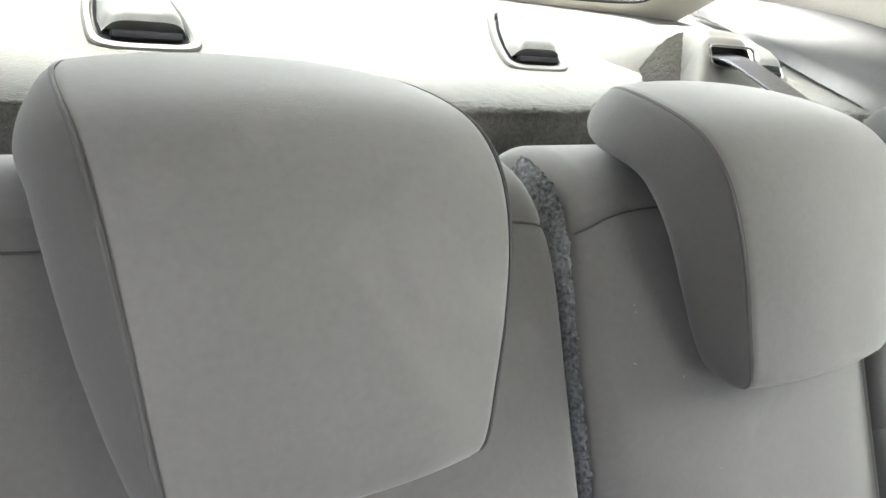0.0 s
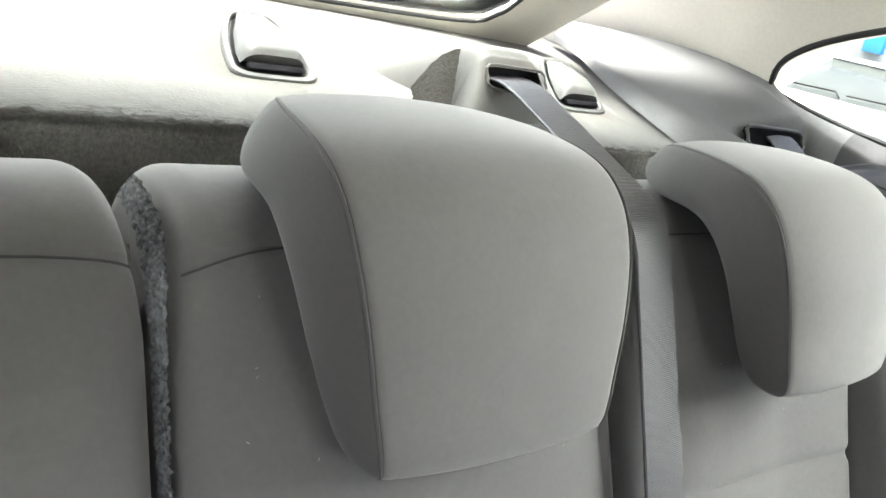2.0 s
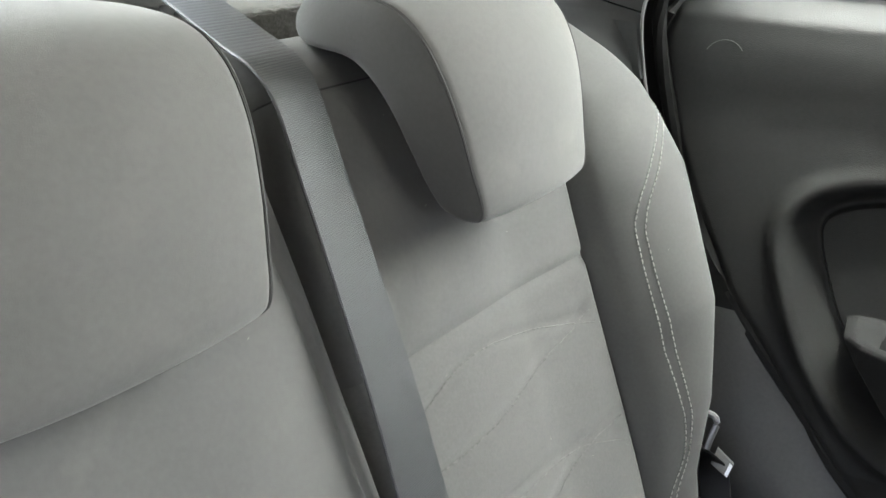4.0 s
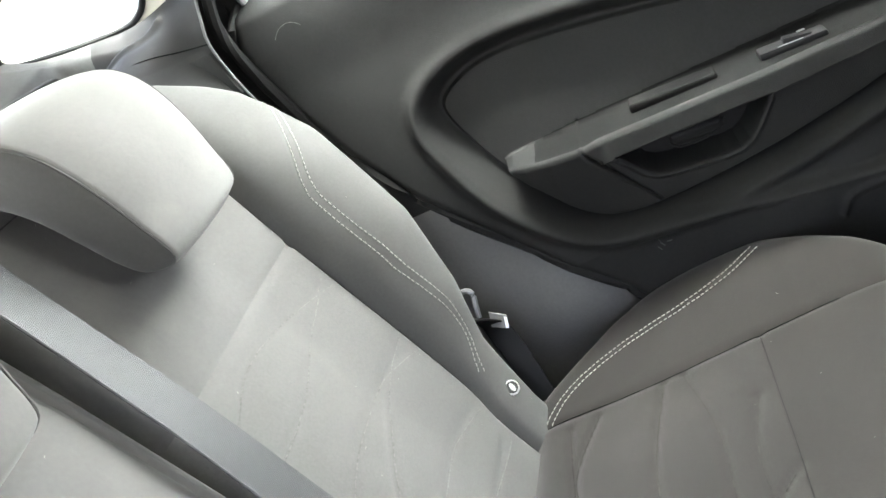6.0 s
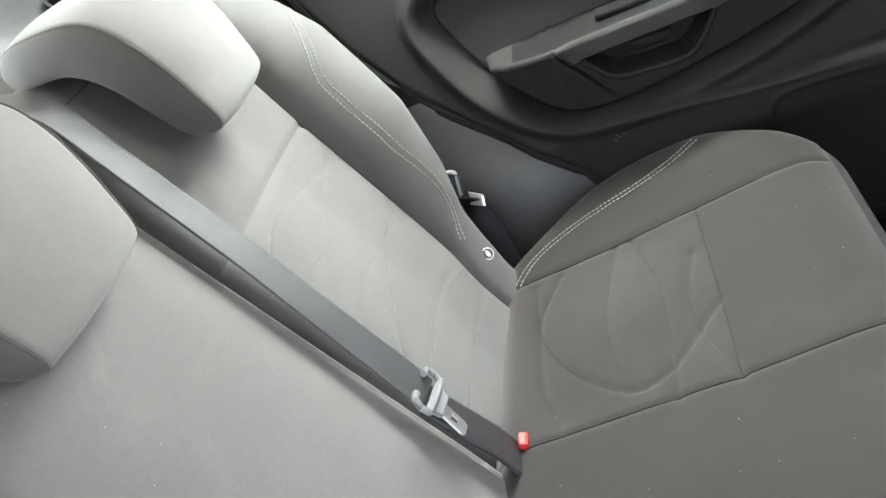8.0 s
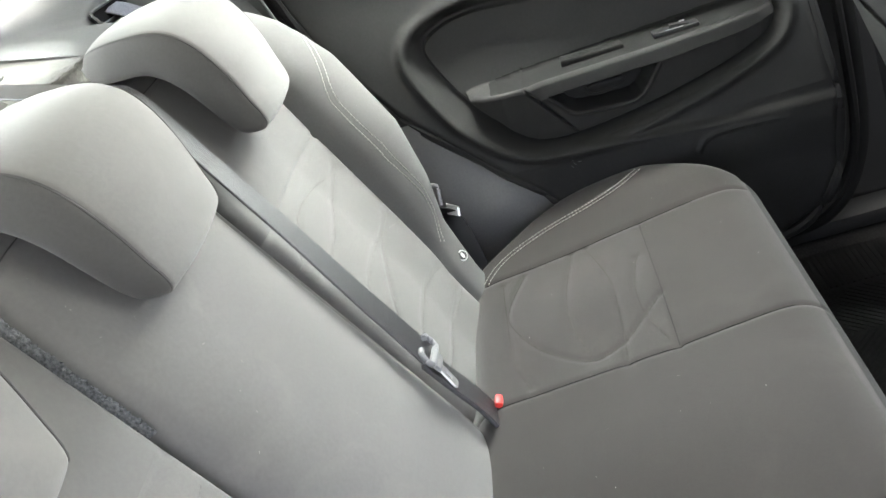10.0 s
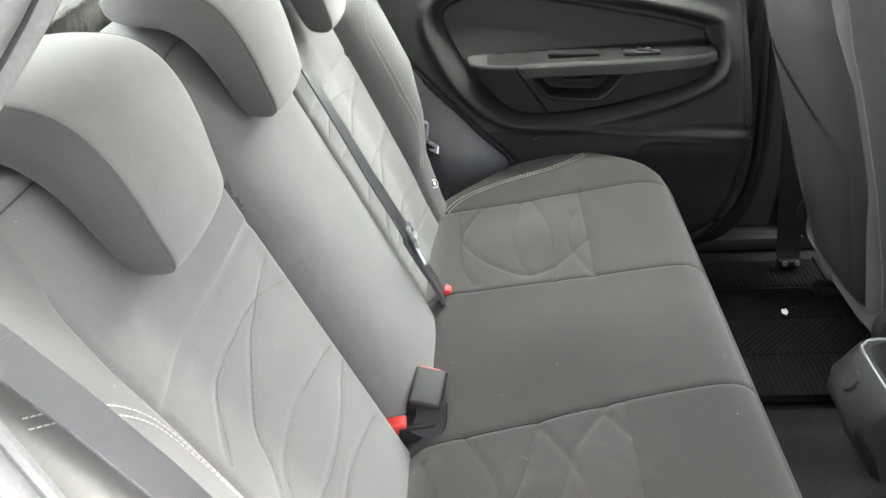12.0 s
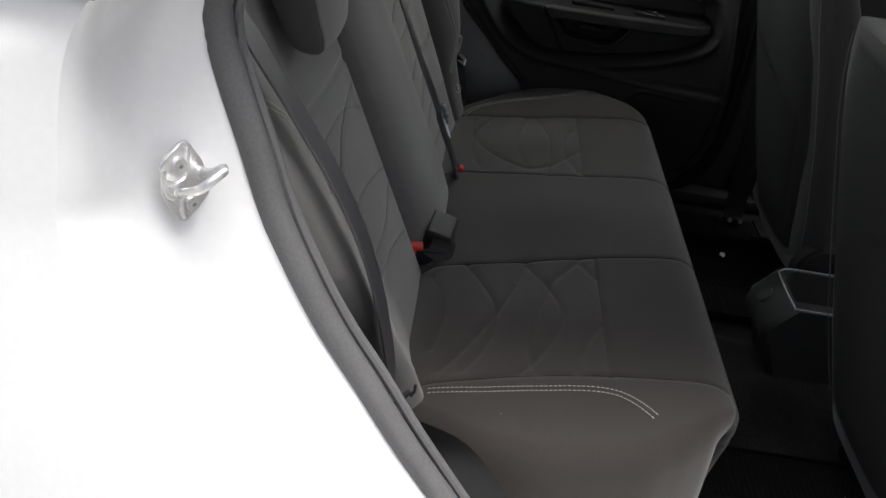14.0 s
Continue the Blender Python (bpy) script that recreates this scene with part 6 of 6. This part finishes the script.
def left_body():
    s = empty("wall_body_left", (0.76, -0.4, 0.3), label="dark trimmed pillar, sill and body shell beyond the closed door", category="car body", kind="structure")
    bm = bmesh.new()
    box(bm, (0.735, -0.84, 0.90), (0.07, 0.15, 1.06), 0.02, (6, -7, 0))
    under(part("pillar_trim", bm, PLASTIC), s)
    bm = bmesh.new()
    box(bm, (0.725, -1.0, 0.365), (0.06, 1.3, 0.03), 0.008)
    under(part("sill_trim", bm, PLASTIC, label="scuffed grey sill strip"), s)
    bm = bmesh.new()
    box(bm, (0.80, -0.36, 0.70), (0.02, 1.3, 0.82), 0.004)
    under(part("door_skin", bm, PLASTIC), s)
    bm = bmesh.new()
    box(bm, (0.80, 0.52, 0.70), (0.02, 0.52, 0.82), 0.004)
    under(part("quarter_skin", bm, PLASTIC), s)
    bm = bmesh.new()
    box(bm, (0.655, -0.4, 1.425), (0.10, 1.5, 0.05), 0.015)
    under(part("roof_rail", bm, PAINT), s)
    bm = bmesh.new()
    box(bm, (0.787, -0.14, 0.72), (0.006, 0.56, 0.72), 0.002)
    under(part("inner_jamb", bm, BLACK), s)
    bm = bmesh.new()
    plate(bm, [(0.776 - 0.42 * max(0.0, b - 1.14), a, b) for a, b in ((0.10, 1.06), (0.085, 1.14), (0.04, 1.21), (-0.01, 1.275), (-0.10, 1.37), (-0.17, 1.415), (-0.115, 1.345), (-0.030, 1.262), (0.022, 1.19), (0.040, 1.12), (0.050, 1.06))], (1, 0, 0.3), 0.008)
    under(part("upper_jamb", bm, BLACK), s)
    # Unseen cabin front, added to keep light off the floor and cushion.
    for sgn in (-1, 1):
        bm = bmesh.new()
        box(bm, (sgn * 0.755, -1.42, 0.72), (0.05, 1.05, 0.78), 0.01)
        under(part("unseen_front_door", bm, PLASTIC), s)
        bm = bmesh.new()
        rod(bm, [(sgn * 0.74, -1.90, 1.05), (sgn * 0.62, -1.30, 1.40)], 0.04, 10)
        under(part("unseen_front_pillar", bm, PLASTIC), s)
    bm = bmesh.new()
    box(bm, (0, -1.80, 0.80), (1.46, 0.36, 0.42), 0.06, (0, 0, 0), 4)
    under(part("unseen_dashboard", bm, PLASTIC), s)
    # front pillar belt
    ob = empty("front_seat_belt", (0.66, -0.86, 0.36), label="black front belt hanging in front of the door pillar", category="seat belt")
    bm = bmesh.new()
    strap(bm, smooth_line([(0.665, -0.80, 1.25), (0.665, -0.82, 1.0), (0.662, -0.845, 0.70), (0.655, -0.865, 0.42), (0.645, -0.865, 0.36)], 0.02), (0.3, 1, 0), 0.048)
    under(part("webbing", bm, BLACK), ob)
    bm = bmesh.new()
    box(bm, (0.642, -0.868, 0.350), (0.026, 0.046, 0.016), 0.004)
    foot = under(part("anchor_foot", bm, BLACK), ob)
    for dy in (-0.014, 0.012):
        bm = bmesh.new()
        bmesh.ops.create_cone(bm, cap_ends=True, segments=12, radius1=0.006, radius2=0.005, depth=0.004, matrix=pose(0.627, -0.868 + dy, 0.354, 0, -70, 0))
        under(part("bolt_head", bm, DULL_STEEL), foot)


left_body()

# ---- floor ----
floor = empty("floor", (0, -0.9, 0.3), label="dark carpeted floor", category="floor", kind="structure")
fx_, fy_ = np.meshgrid(np.linspace(-0.72, 0.72, 120), np.linspace(0.30, -1.95, 120), indexing="ij")
fz_ = 0.315 + 0.055 * np.exp(-((fx_ / 0.12) ** 4)) * step01(-fy_, 0.3, 0.5) + np.random.default_rng(2).normal(0, 0.0008, fx_.shape) + 0.03 * step01(np.abs(fx_), 0.66, 0.70)
under(mesh_object("carpet", np.stack([fx_, fy_, fz_], 2).reshape(-1, 3), grid_faces(120, 120)[:, ::-1], CARPET), floor)
bm = bmesh.new()
box(bm, (0, -0.85, 0.27), (1.5, 2.5, 0.05))
under(part("floor_pan", bm, BLACK), floor)
bm = bmesh.new()
box(bm, (0, 0.33, 0.65), (1.3, 0.03, 0.80))
under(part("boot_bulkhead", bm, BLACK), floor)
bm = bmesh.new()
box(bm, (0, -1.98, 0.68), (1.5, 0.06, 0.80))
under(part("front_bulkhead", bm, PLASTIC), floor)


def rubber_mat(cx, sign):
    ob = empty("floor_mat", (cx, -0.75, 0.325), label="black rubber floor mat with chevron ribs, dusty", category="floor mat", group="rubber floor mats")
    x0, x1, y0, y1 = cx - 0.245, cx + 0.245, -0.60, -0.94
    bm = bmesh.new()
    box(bm, (cx, (y0 + y1) / 2, 0.327), (x1 - x0, y0 - y1, 0.008), 0.003)
    under(part("mat_base", bm, MAT), ob)
    bm = bmesh.new()
    pitch, z = 0.0125, 0.3318
    # nested chevrons in two fields
    for k in range(-6, 34):
        a = y1 + 0.02 + k * pitch
        for half in (-1, 1):
            pts = []
            for t in np.linspace(0, 1, 10):
                x = cx + half * t * 0.115
                y = a + t * 0.115
                if y1 + 0.015 < y < y0 - 0.015:
                    pts.append((x, y, z))
            if len(pts) > 1:
                strap(bm, [pts[0], pts[-1]], (1, -half, 0), 0.005, 0.0008)
    for k in range(0, 36):
        y = y1 + 0.015 + k * pitch * 0.75
        if y < y0 - 0.01:
            for half in (-1, 1):
                strap(bm, [(cx + half * 0.125, y, z), (cx + half * 0.235, y, z)], (0, 1, 0), 0.0045, 0.0008)
    tagged(under(part("raised_ribs", bm, MAT), ob), kind="stuff")
    bm = bmesh.new()
    loop = [(x0 + 0.006, y0 - 0.006, z), (x1 - 0.006, y0 - 0.006, z), (x1 - 0.006, y1 + 0.006, z), (x0 + 0.006, y1 + 0.006, z)]
    rod(bm, loop, 0.005, 6, closed=True)
    under(part("rim", bm, MAT), ob)


rubber_mat(0.452, 1)
rubber_mat(-0.452, -1)


def litter():
    bm = bmesh.new()
    plate(bm, [(0.459, -0.813, 0.336), (0.463, -0.804, 0.339), (0.480, -0.808, 0.337), (0.474, -0.812, 0.340), (0.484, -0.818, 0.336), (0.468, -0.818, 0.338)], (0.1, 0, 1), 0.0008)
    ob = part("paper_scrap", bm, WHITE)
    tagged(ob, label="small torn white paper scrap on the floor mat", category="litter")


litter()


def front_seat(cx, label, lift=0.0, back=0.0, out=1):
    """A front seat seen from behind: padded back, hard rear panel with pocket, recliner cover."""
    ob = empty("bucket_seat", (cx, -1.0, 0.33), label=label, category="seat", group="front seats")
    zs = np.linspace(0.45, 1.09 + lift, 60)
    rear = np.interp(zs, [0.42, 0.55, 0.77, 0.97, 1.09, 1.14], [-0.872, -0.835, -0.775, -0.715, -0.690, -0.70]) + back
    half = np.interp(zs, [0.42, 0.50, 0.60, 0.75, 0.90, 1.02, 1.07, 1.09 + lift], [0.165, 0.195, 0.225, 0.245, 0.248, 0.23, 0.205, 0.14])
    thick = np.interp(zs, [0.42, 0.7, 0.95, 1.09], [0.15, 0.13, 0.11, 0.07])
    n = 64
    V = np.zeros((len(zs), n, 3))
    for i, z in enumerate(zs):
        for j in range(n):
            a = 2 * math.pi * j / n
            ca, sa = math.cos(a), math.sin(a)
            e = 0.45
            x = cx + half[i] * math.copysign(abs(ca) ** e, ca)
            y = rear[i] - thick[i] / 2 + thick[i] / 2 * math.copysign(abs(sa) ** 0.6, sa)
            V[i, j] = (x, y, z)
    idx = np.arange(len(zs) * n).reshape(len(zs), n)
    f = np.stack([idx[:-1], np.roll(idx, -1, 1)[:-1], np.roll(idx, -1, 1)[1:], idx[1:]], 2).reshape(-1, 4)
    faces = [tuple(q) for q in f] + [tuple(idx[-1])]
    under(mesh_object("backrest", V.reshape(-1, 3), faces, FRONT_CLOTH, sharp=80), ob)
    # rear panel, slightly proud, with a pocket
    u = np.linspace(-1, 1, 30)
    P = np.zeros((46, 30, 3))
    for i, z in enumerate(np.linspace(0.50, 1.04, 46)):
        h = np.interp(z, [0.5, 0.6, 0.75, 0.9, 1.04], [0.145, 0.175, 0.205, 0.21, 0.185])
        y = np.interp(z, zs, rear)
        P[i] = np.stack([cx + h * u, y + 0.010 - 0.02 * np.abs(u) ** 4, np.full(30, z)], 1)
    under(mesh_object("rear_panel", P.reshape(-1, 3), grid_faces(46, 30)[:, ::-1], FRONT_PANEL), ob)
    P2 = np.zeros((26, 30, 3))
    for i in range(26):
        for j in range(30):
            top = 0.83 + 0.05 * u[j] * out
            z = 0.53 + (top - 0.53) * i / 25
            h = np.interp(z, [0.5, 0.6, 0.75, 0.9], [0.135, 0.16, 0.19, 0.195])
            y = np.interp(z, zs, rear) + 0.0115 - 0.02 * abs(u[j]) ** 4 + 0.006 * (1 - abs(u[j]) ** 2) * (0.3 + 0.7 * i / 25)
            P2[i, j] = (cx + h * u[j], y, z)
    under(mesh_object("map_pocket", P2.reshape(-1, 3), grid_faces(26, 30)[:, ::-1], FRONT_PANEL, label="slanting dark map pocket"), ob)
    for sgn in (-1, 1):
        line = [(cx + sgn * (half[i] - 0.012), rear[i] - 0.012, zs[i]) for i in range(2, 58)]
        bm = bmesh.new()
        rod(bm, line, 0.0010, 6)
        under(part("piping", bm, TRIM, label="thin pale piping"), ob)
        bm = bmesh.new()
        bmesh.ops.create_cone(bm, cap_ends=True, segments=36, radius1=0.062, radius2=0.052, depth=0.03, matrix=pose(cx + sgn * 0.205, -0.90, 0.50, 0, 90 * sgn, 0))
        bmesh.ops.bevel(bm, geom=[e for e in bm.edges if e.calc_face_angle(0) > 0.8], offset=0.006, segments=2, affect="EDGES")
        under(part("recliner_cover", bm, PLASTIC), ob)
        bm = bmesh.new()
        rod(bm, [(cx + sgn * 0.055, -0.745 + back, 1.05 + lift), (cx + sgn * 0.055, -0.735 + back, 1.16 + lift)], 0.006, 10)
        under(part("post", bm, CHROME), ob)
        bm = bmesh.new()
        box(bm, (cx + sgn * 0.055, -0.742 + back, 1.095 + lift), (0.03, 0.028, 0.016), 0.004)
        under(part("post_guide", bm, BLACK), ob)
        bm = bmesh.new()
        box(bm, (cx + sgn * 0.17, -1.10, 0.345), (0.035, 0.42, 0.03), 0.006)
        under(part("seat_rail", bm, BLACK), ob)
    bm = bmesh.new()
    box(bm, (cx, -0.74 + back, 1.225 + lift), (0.25, 0.09, 0.15), 0.035, (12, 0, 0), 4)
    under(part("headrest", bm, FRONT_CLOTH), ob)
    bm = bmesh.new()
    box(bm, (cx, -1.10, 0.50), (0.44, 0.48, 0.16), 0.05, (6, 0, 0), 4)
    under(part("seat_cushion", bm, FRONT_CLOTH), ob)
    bm = bmesh.new()
    box(bm, (cx, -1.12, 0.40), (0.34, 0.36, 0.08), 0.01)
    under(part("seat_frame", bm, BLACK), ob)
    return ob


front_seat(0.365, "dark cloth front seat seen from behind, with a map pocket", 0.03, 0.0, 1)
front_seat(-0.365, "dark cloth front seat beside the open door, seen from behind", -0.03, 0.045, -1)


def console():
    ob = empty("centre_console", (0.04, -1.0, 0.33), label="dark plastic centre console with open tray and round outlet cap", category="console")
    x0, x1 = -0.036, 0.122
    bm = bmesh.new()

    def outline(z, inset=0.0):
        k = inset
        far = -0.748 + {0.515: -0.042, 0.505: -0.034, 0.47: -0.006, 0.445: -0.004, 0.42: -0.022, 0.34: -0.05}.get(z, -0.04) - k
        return [bm.verts.new((a, b, z)) for a, b in ((x0 + k, -1.40), (x0 + k, far - 0.012), (x0 + k + 0.012, far), (x1 - 0.03 - k, far), (x1 - 0.010 - k, far - 0.010), (x1 - k, far - 0.03), (x1 - k, -1.40))]

    rings = [outline(z) for z in (0.34, 0.42, 0.445, 0.47, 0.505, 0.515)] + [outline(0.515, 0.013), outline(0.455, 0.02)]
    for r0, r1 in zip(rings[:-1], rings[1:]):
        for i in range(7):
            bm.faces.new((r0[i], r0[(i + 1) % 7], r1[(i + 1) % 7], r1[i]))
    bm.faces.new(rings[-1])
    bmesh.ops.bevel(bm, geom=[e for e in bm.edges if e.calc_face_angle(0) > 0.5], offset=0.003, segments=3, affect="EDGES")
    under(part("body", bm, CONSOLE), ob)
    bm = bmesh.new()
    bmesh.ops.create_cone(bm, cap_ends=True, segments=28, radius1=0.017, radius2=0.0155, depth=0.006, matrix=pose(0.050, -0.7675, 0.4895, -52, 0, 0))
    under(part("outlet_cap", bm, CONSOLE), ob)
    # The glint along the tray's edge, laid on as a pale rod.
    bm = bmesh.new()
    rod(bm, smooth_line([(-0.030, -1.15, 0.5152), (-0.030, -0.95, 0.5152), (-0.030, -0.81, 0.5152), (-0.019, -0.796, 0.5152), (0.088, -0.796, 0.5152), (0.106, -0.805, 0.5152), (0.116, -0.826, 0.5152), (0.116, -0.95, 0.5152), (0.116, -1.15, 0.5152)], 0.006), 0.0018, 8)
    under(part("rim_glint", bm, SILVER, label="pale strip for the glint on the tray's rim"), ob)
    bm = bmesh.new()
    ring = [(0.043 + 0.030 * math.cos(t), -0.95 + 0.030 * math.sin(t), 0.472) for t in [2 * math.pi * i / 24 for i in range(24)]]
    rod(bm, ring, 0.012, 8, closed=True)
    under(part("cup_ring", bm, BLACK), ob)
    bm = bmesh.new()
    box(bm, (0.01, -0.855, 0.475), (0.012, 0.02, 0.03), 0.003)
    under(part("tray_clip", bm, BLACK), ob)


console()

# ---- outside ----
bm = bmesh.new()
bmesh.ops.create_grid(bm, x_segments=400, y_segments=40, size=400)
YARD = -0.22
for v in bm.verts:
    # the yard falls away gently on the far side
    v.co.z = YARD * min(1, max(0, (v.co.x - 1.9) / 4))
ground = part("ground", bm, ASPHALT)
tagged(ground, label="grey weathered asphalt yard", category="ground", kind="structure")


def parked_car(x, y, turn):
    ob = empty("parked_car", (x, y, YARD), label="white parked car in the yard", category="car")
    m = pose(x, y, YARD, 0, 0, turn)

    def sweep(name, prof, half, mat, taper=0.0):
        bm = bmesh.new()
        rings = []
        for k in (-1, -0.94, -0.6, 0, 0.6, 0.94, 1):
            g = 0.90 if abs(k) == 1 else 1.0
            rings.append([bm.verts.new(m @ Vector((a * (0.97 if abs(k) == 1 else 1), k * (half - taper * max(0, b - 0.95)), 0.62 + (b - 0.62) * g))) for a, b in prof])
        for r0, r1 in zip(rings[:-1], rings[1:]):
            for i in range(len(prof)):
                j = (i + 1) % len(prof)
                bm.faces.new((r0[i], r0[j], r1[j], r1[i]))
        bm.faces.new(rings[0][::-1])
        bm.faces.new(rings[-1])
        return under(part(name, bm, mat), ob)

    sweep("body", [(-2.1, 0.45), (-2.15, 0.65), (-2.05, 0.82), (-1.2, 0.98), (-1.0, 1.02), (1.7, 1.02), (2.05, 0.95), (2.1, 0.6), (2.0, 0.35), (-2.0, 0.3)], 0.86, PAINT)
    sweep("roof", [(-0.45, 1.42), (-0.30, 1.46), (1.1, 1.47), (1.3, 1.43), (1.25, 1.40), (-0.4, 1.39)], 0.86, PAINT, 0.42)
    sweep("glasshouse", [(-1.15, 0.99), (-0.42, 1.41), (1.25, 1.42), (1.75, 1.0)], 0.83, TINT, 0.40)
    for k in (-1, 1):
        bm = bmesh.new()
        rod(bm, [m @ Vector((-1.15, k * 0.80, 1.0)), m @ Vector((-0.43, k * 0.64, 1.42))], 0.035, 8)
        under(part("pillar", bm, PAINT), ob)
        bm = bmesh.new()
        rod(bm, [m @ Vector((0.35, k * 0.83, 1.0)), m @ Vector((0.35, k * 0.65, 1.42))], 0.04, 8)
        under(part("pillar", bm, PAINT), ob)
        bm = bmesh.new()
        box(bm, m @ Vector((-0.85, k * 0.96, 1.06)), (0.12, 0.2, 0.13), 0.04, (0, 0, turn), 3)
        under(part("wing_mirror", bm, PAINT), ob)
        bm = bmesh.new()
        box(bm, m @ Vector((-2.02, k * 0.62, 0.76)), (0.16, 0.34, 0.14), 0.05, (0, 0, turn), 3)
        under(part("headlight", bm, SILVER), ob)
        for a in (-1.35, 1.3):
            bm = bmesh.new()
            bmesh.ops.create_cone(bm, cap_ends=True, segments=32, radius1=0.31, radius2=0.31, depth=0.2, matrix=m @ pose(a, k * 0.80, 0.31, 90, 0, 0))
            w = under(part("wheel", bm, TYRE), ob)
            bm = bmesh.new()
            bmesh.ops.create_cone(bm, cap_ends=True, segments=24, radius1=0.19, radius2=0.18, depth=0.03, matrix=m @ pose(a, k * 0.905, 0.31, 90, 0, 0))
            under(part("rim", bm, SILVER), w)
    for k in (-0.45, 0.15):
        bm = bmesh.new()
        rod(bm, [m @ Vector((-1.17, k, 1.02)), m @ Vector((-1.09, k + 0.08, 1.075)), m @ Vector((-1.11, k + 0.55, 1.06))], 0.012, 6)
        under(part("wiper", bm, BLACK), ob)
    bm = bmesh.new()
    box(bm, m @ Vector((-2.12, 0, 0.60)), (0.06, 1.1, 0.14), 0.02, (0, 0, turn))
    under(part("grille", bm, BLACK), ob)


parked_car(10.5, 4.55, 8)
parked_car(12.6, 1.9, 6)


def building():
    ob = empty("workshop_building", (16, 4, YARD), label="pale workshop building with tall windows and a blue panel", category="building")
    bm = bmesh.new()
    box(bm, (18, 5, 3 + YARD), (4, 26, 6))
    under(part("wall", bm, WALL), ob)
    for i in range(7):
        y = -5 + i * 3.0
        bm = bmesh.new()
        box(bm, (15.98, y, 1.9 + YARD), (0.1, 1.8, 2.2), 0.02)
        fr = under(part("window", bm, GREYPANEL), ob)
        bm = bmesh.new()
        box(bm, (15.91, y, 1.9 + YARD), (0.04, 1.6, 2.0))
        under(part("pane", bm, PANE), fr)
    bm = bmesh.new()
    box(bm, (15.85, 7.5, 1.62), (0.15, 0.35, 0.45), 0.02)
    under(part("sign_panel", bm, BLUE, label="blue panel"), ob)


building()
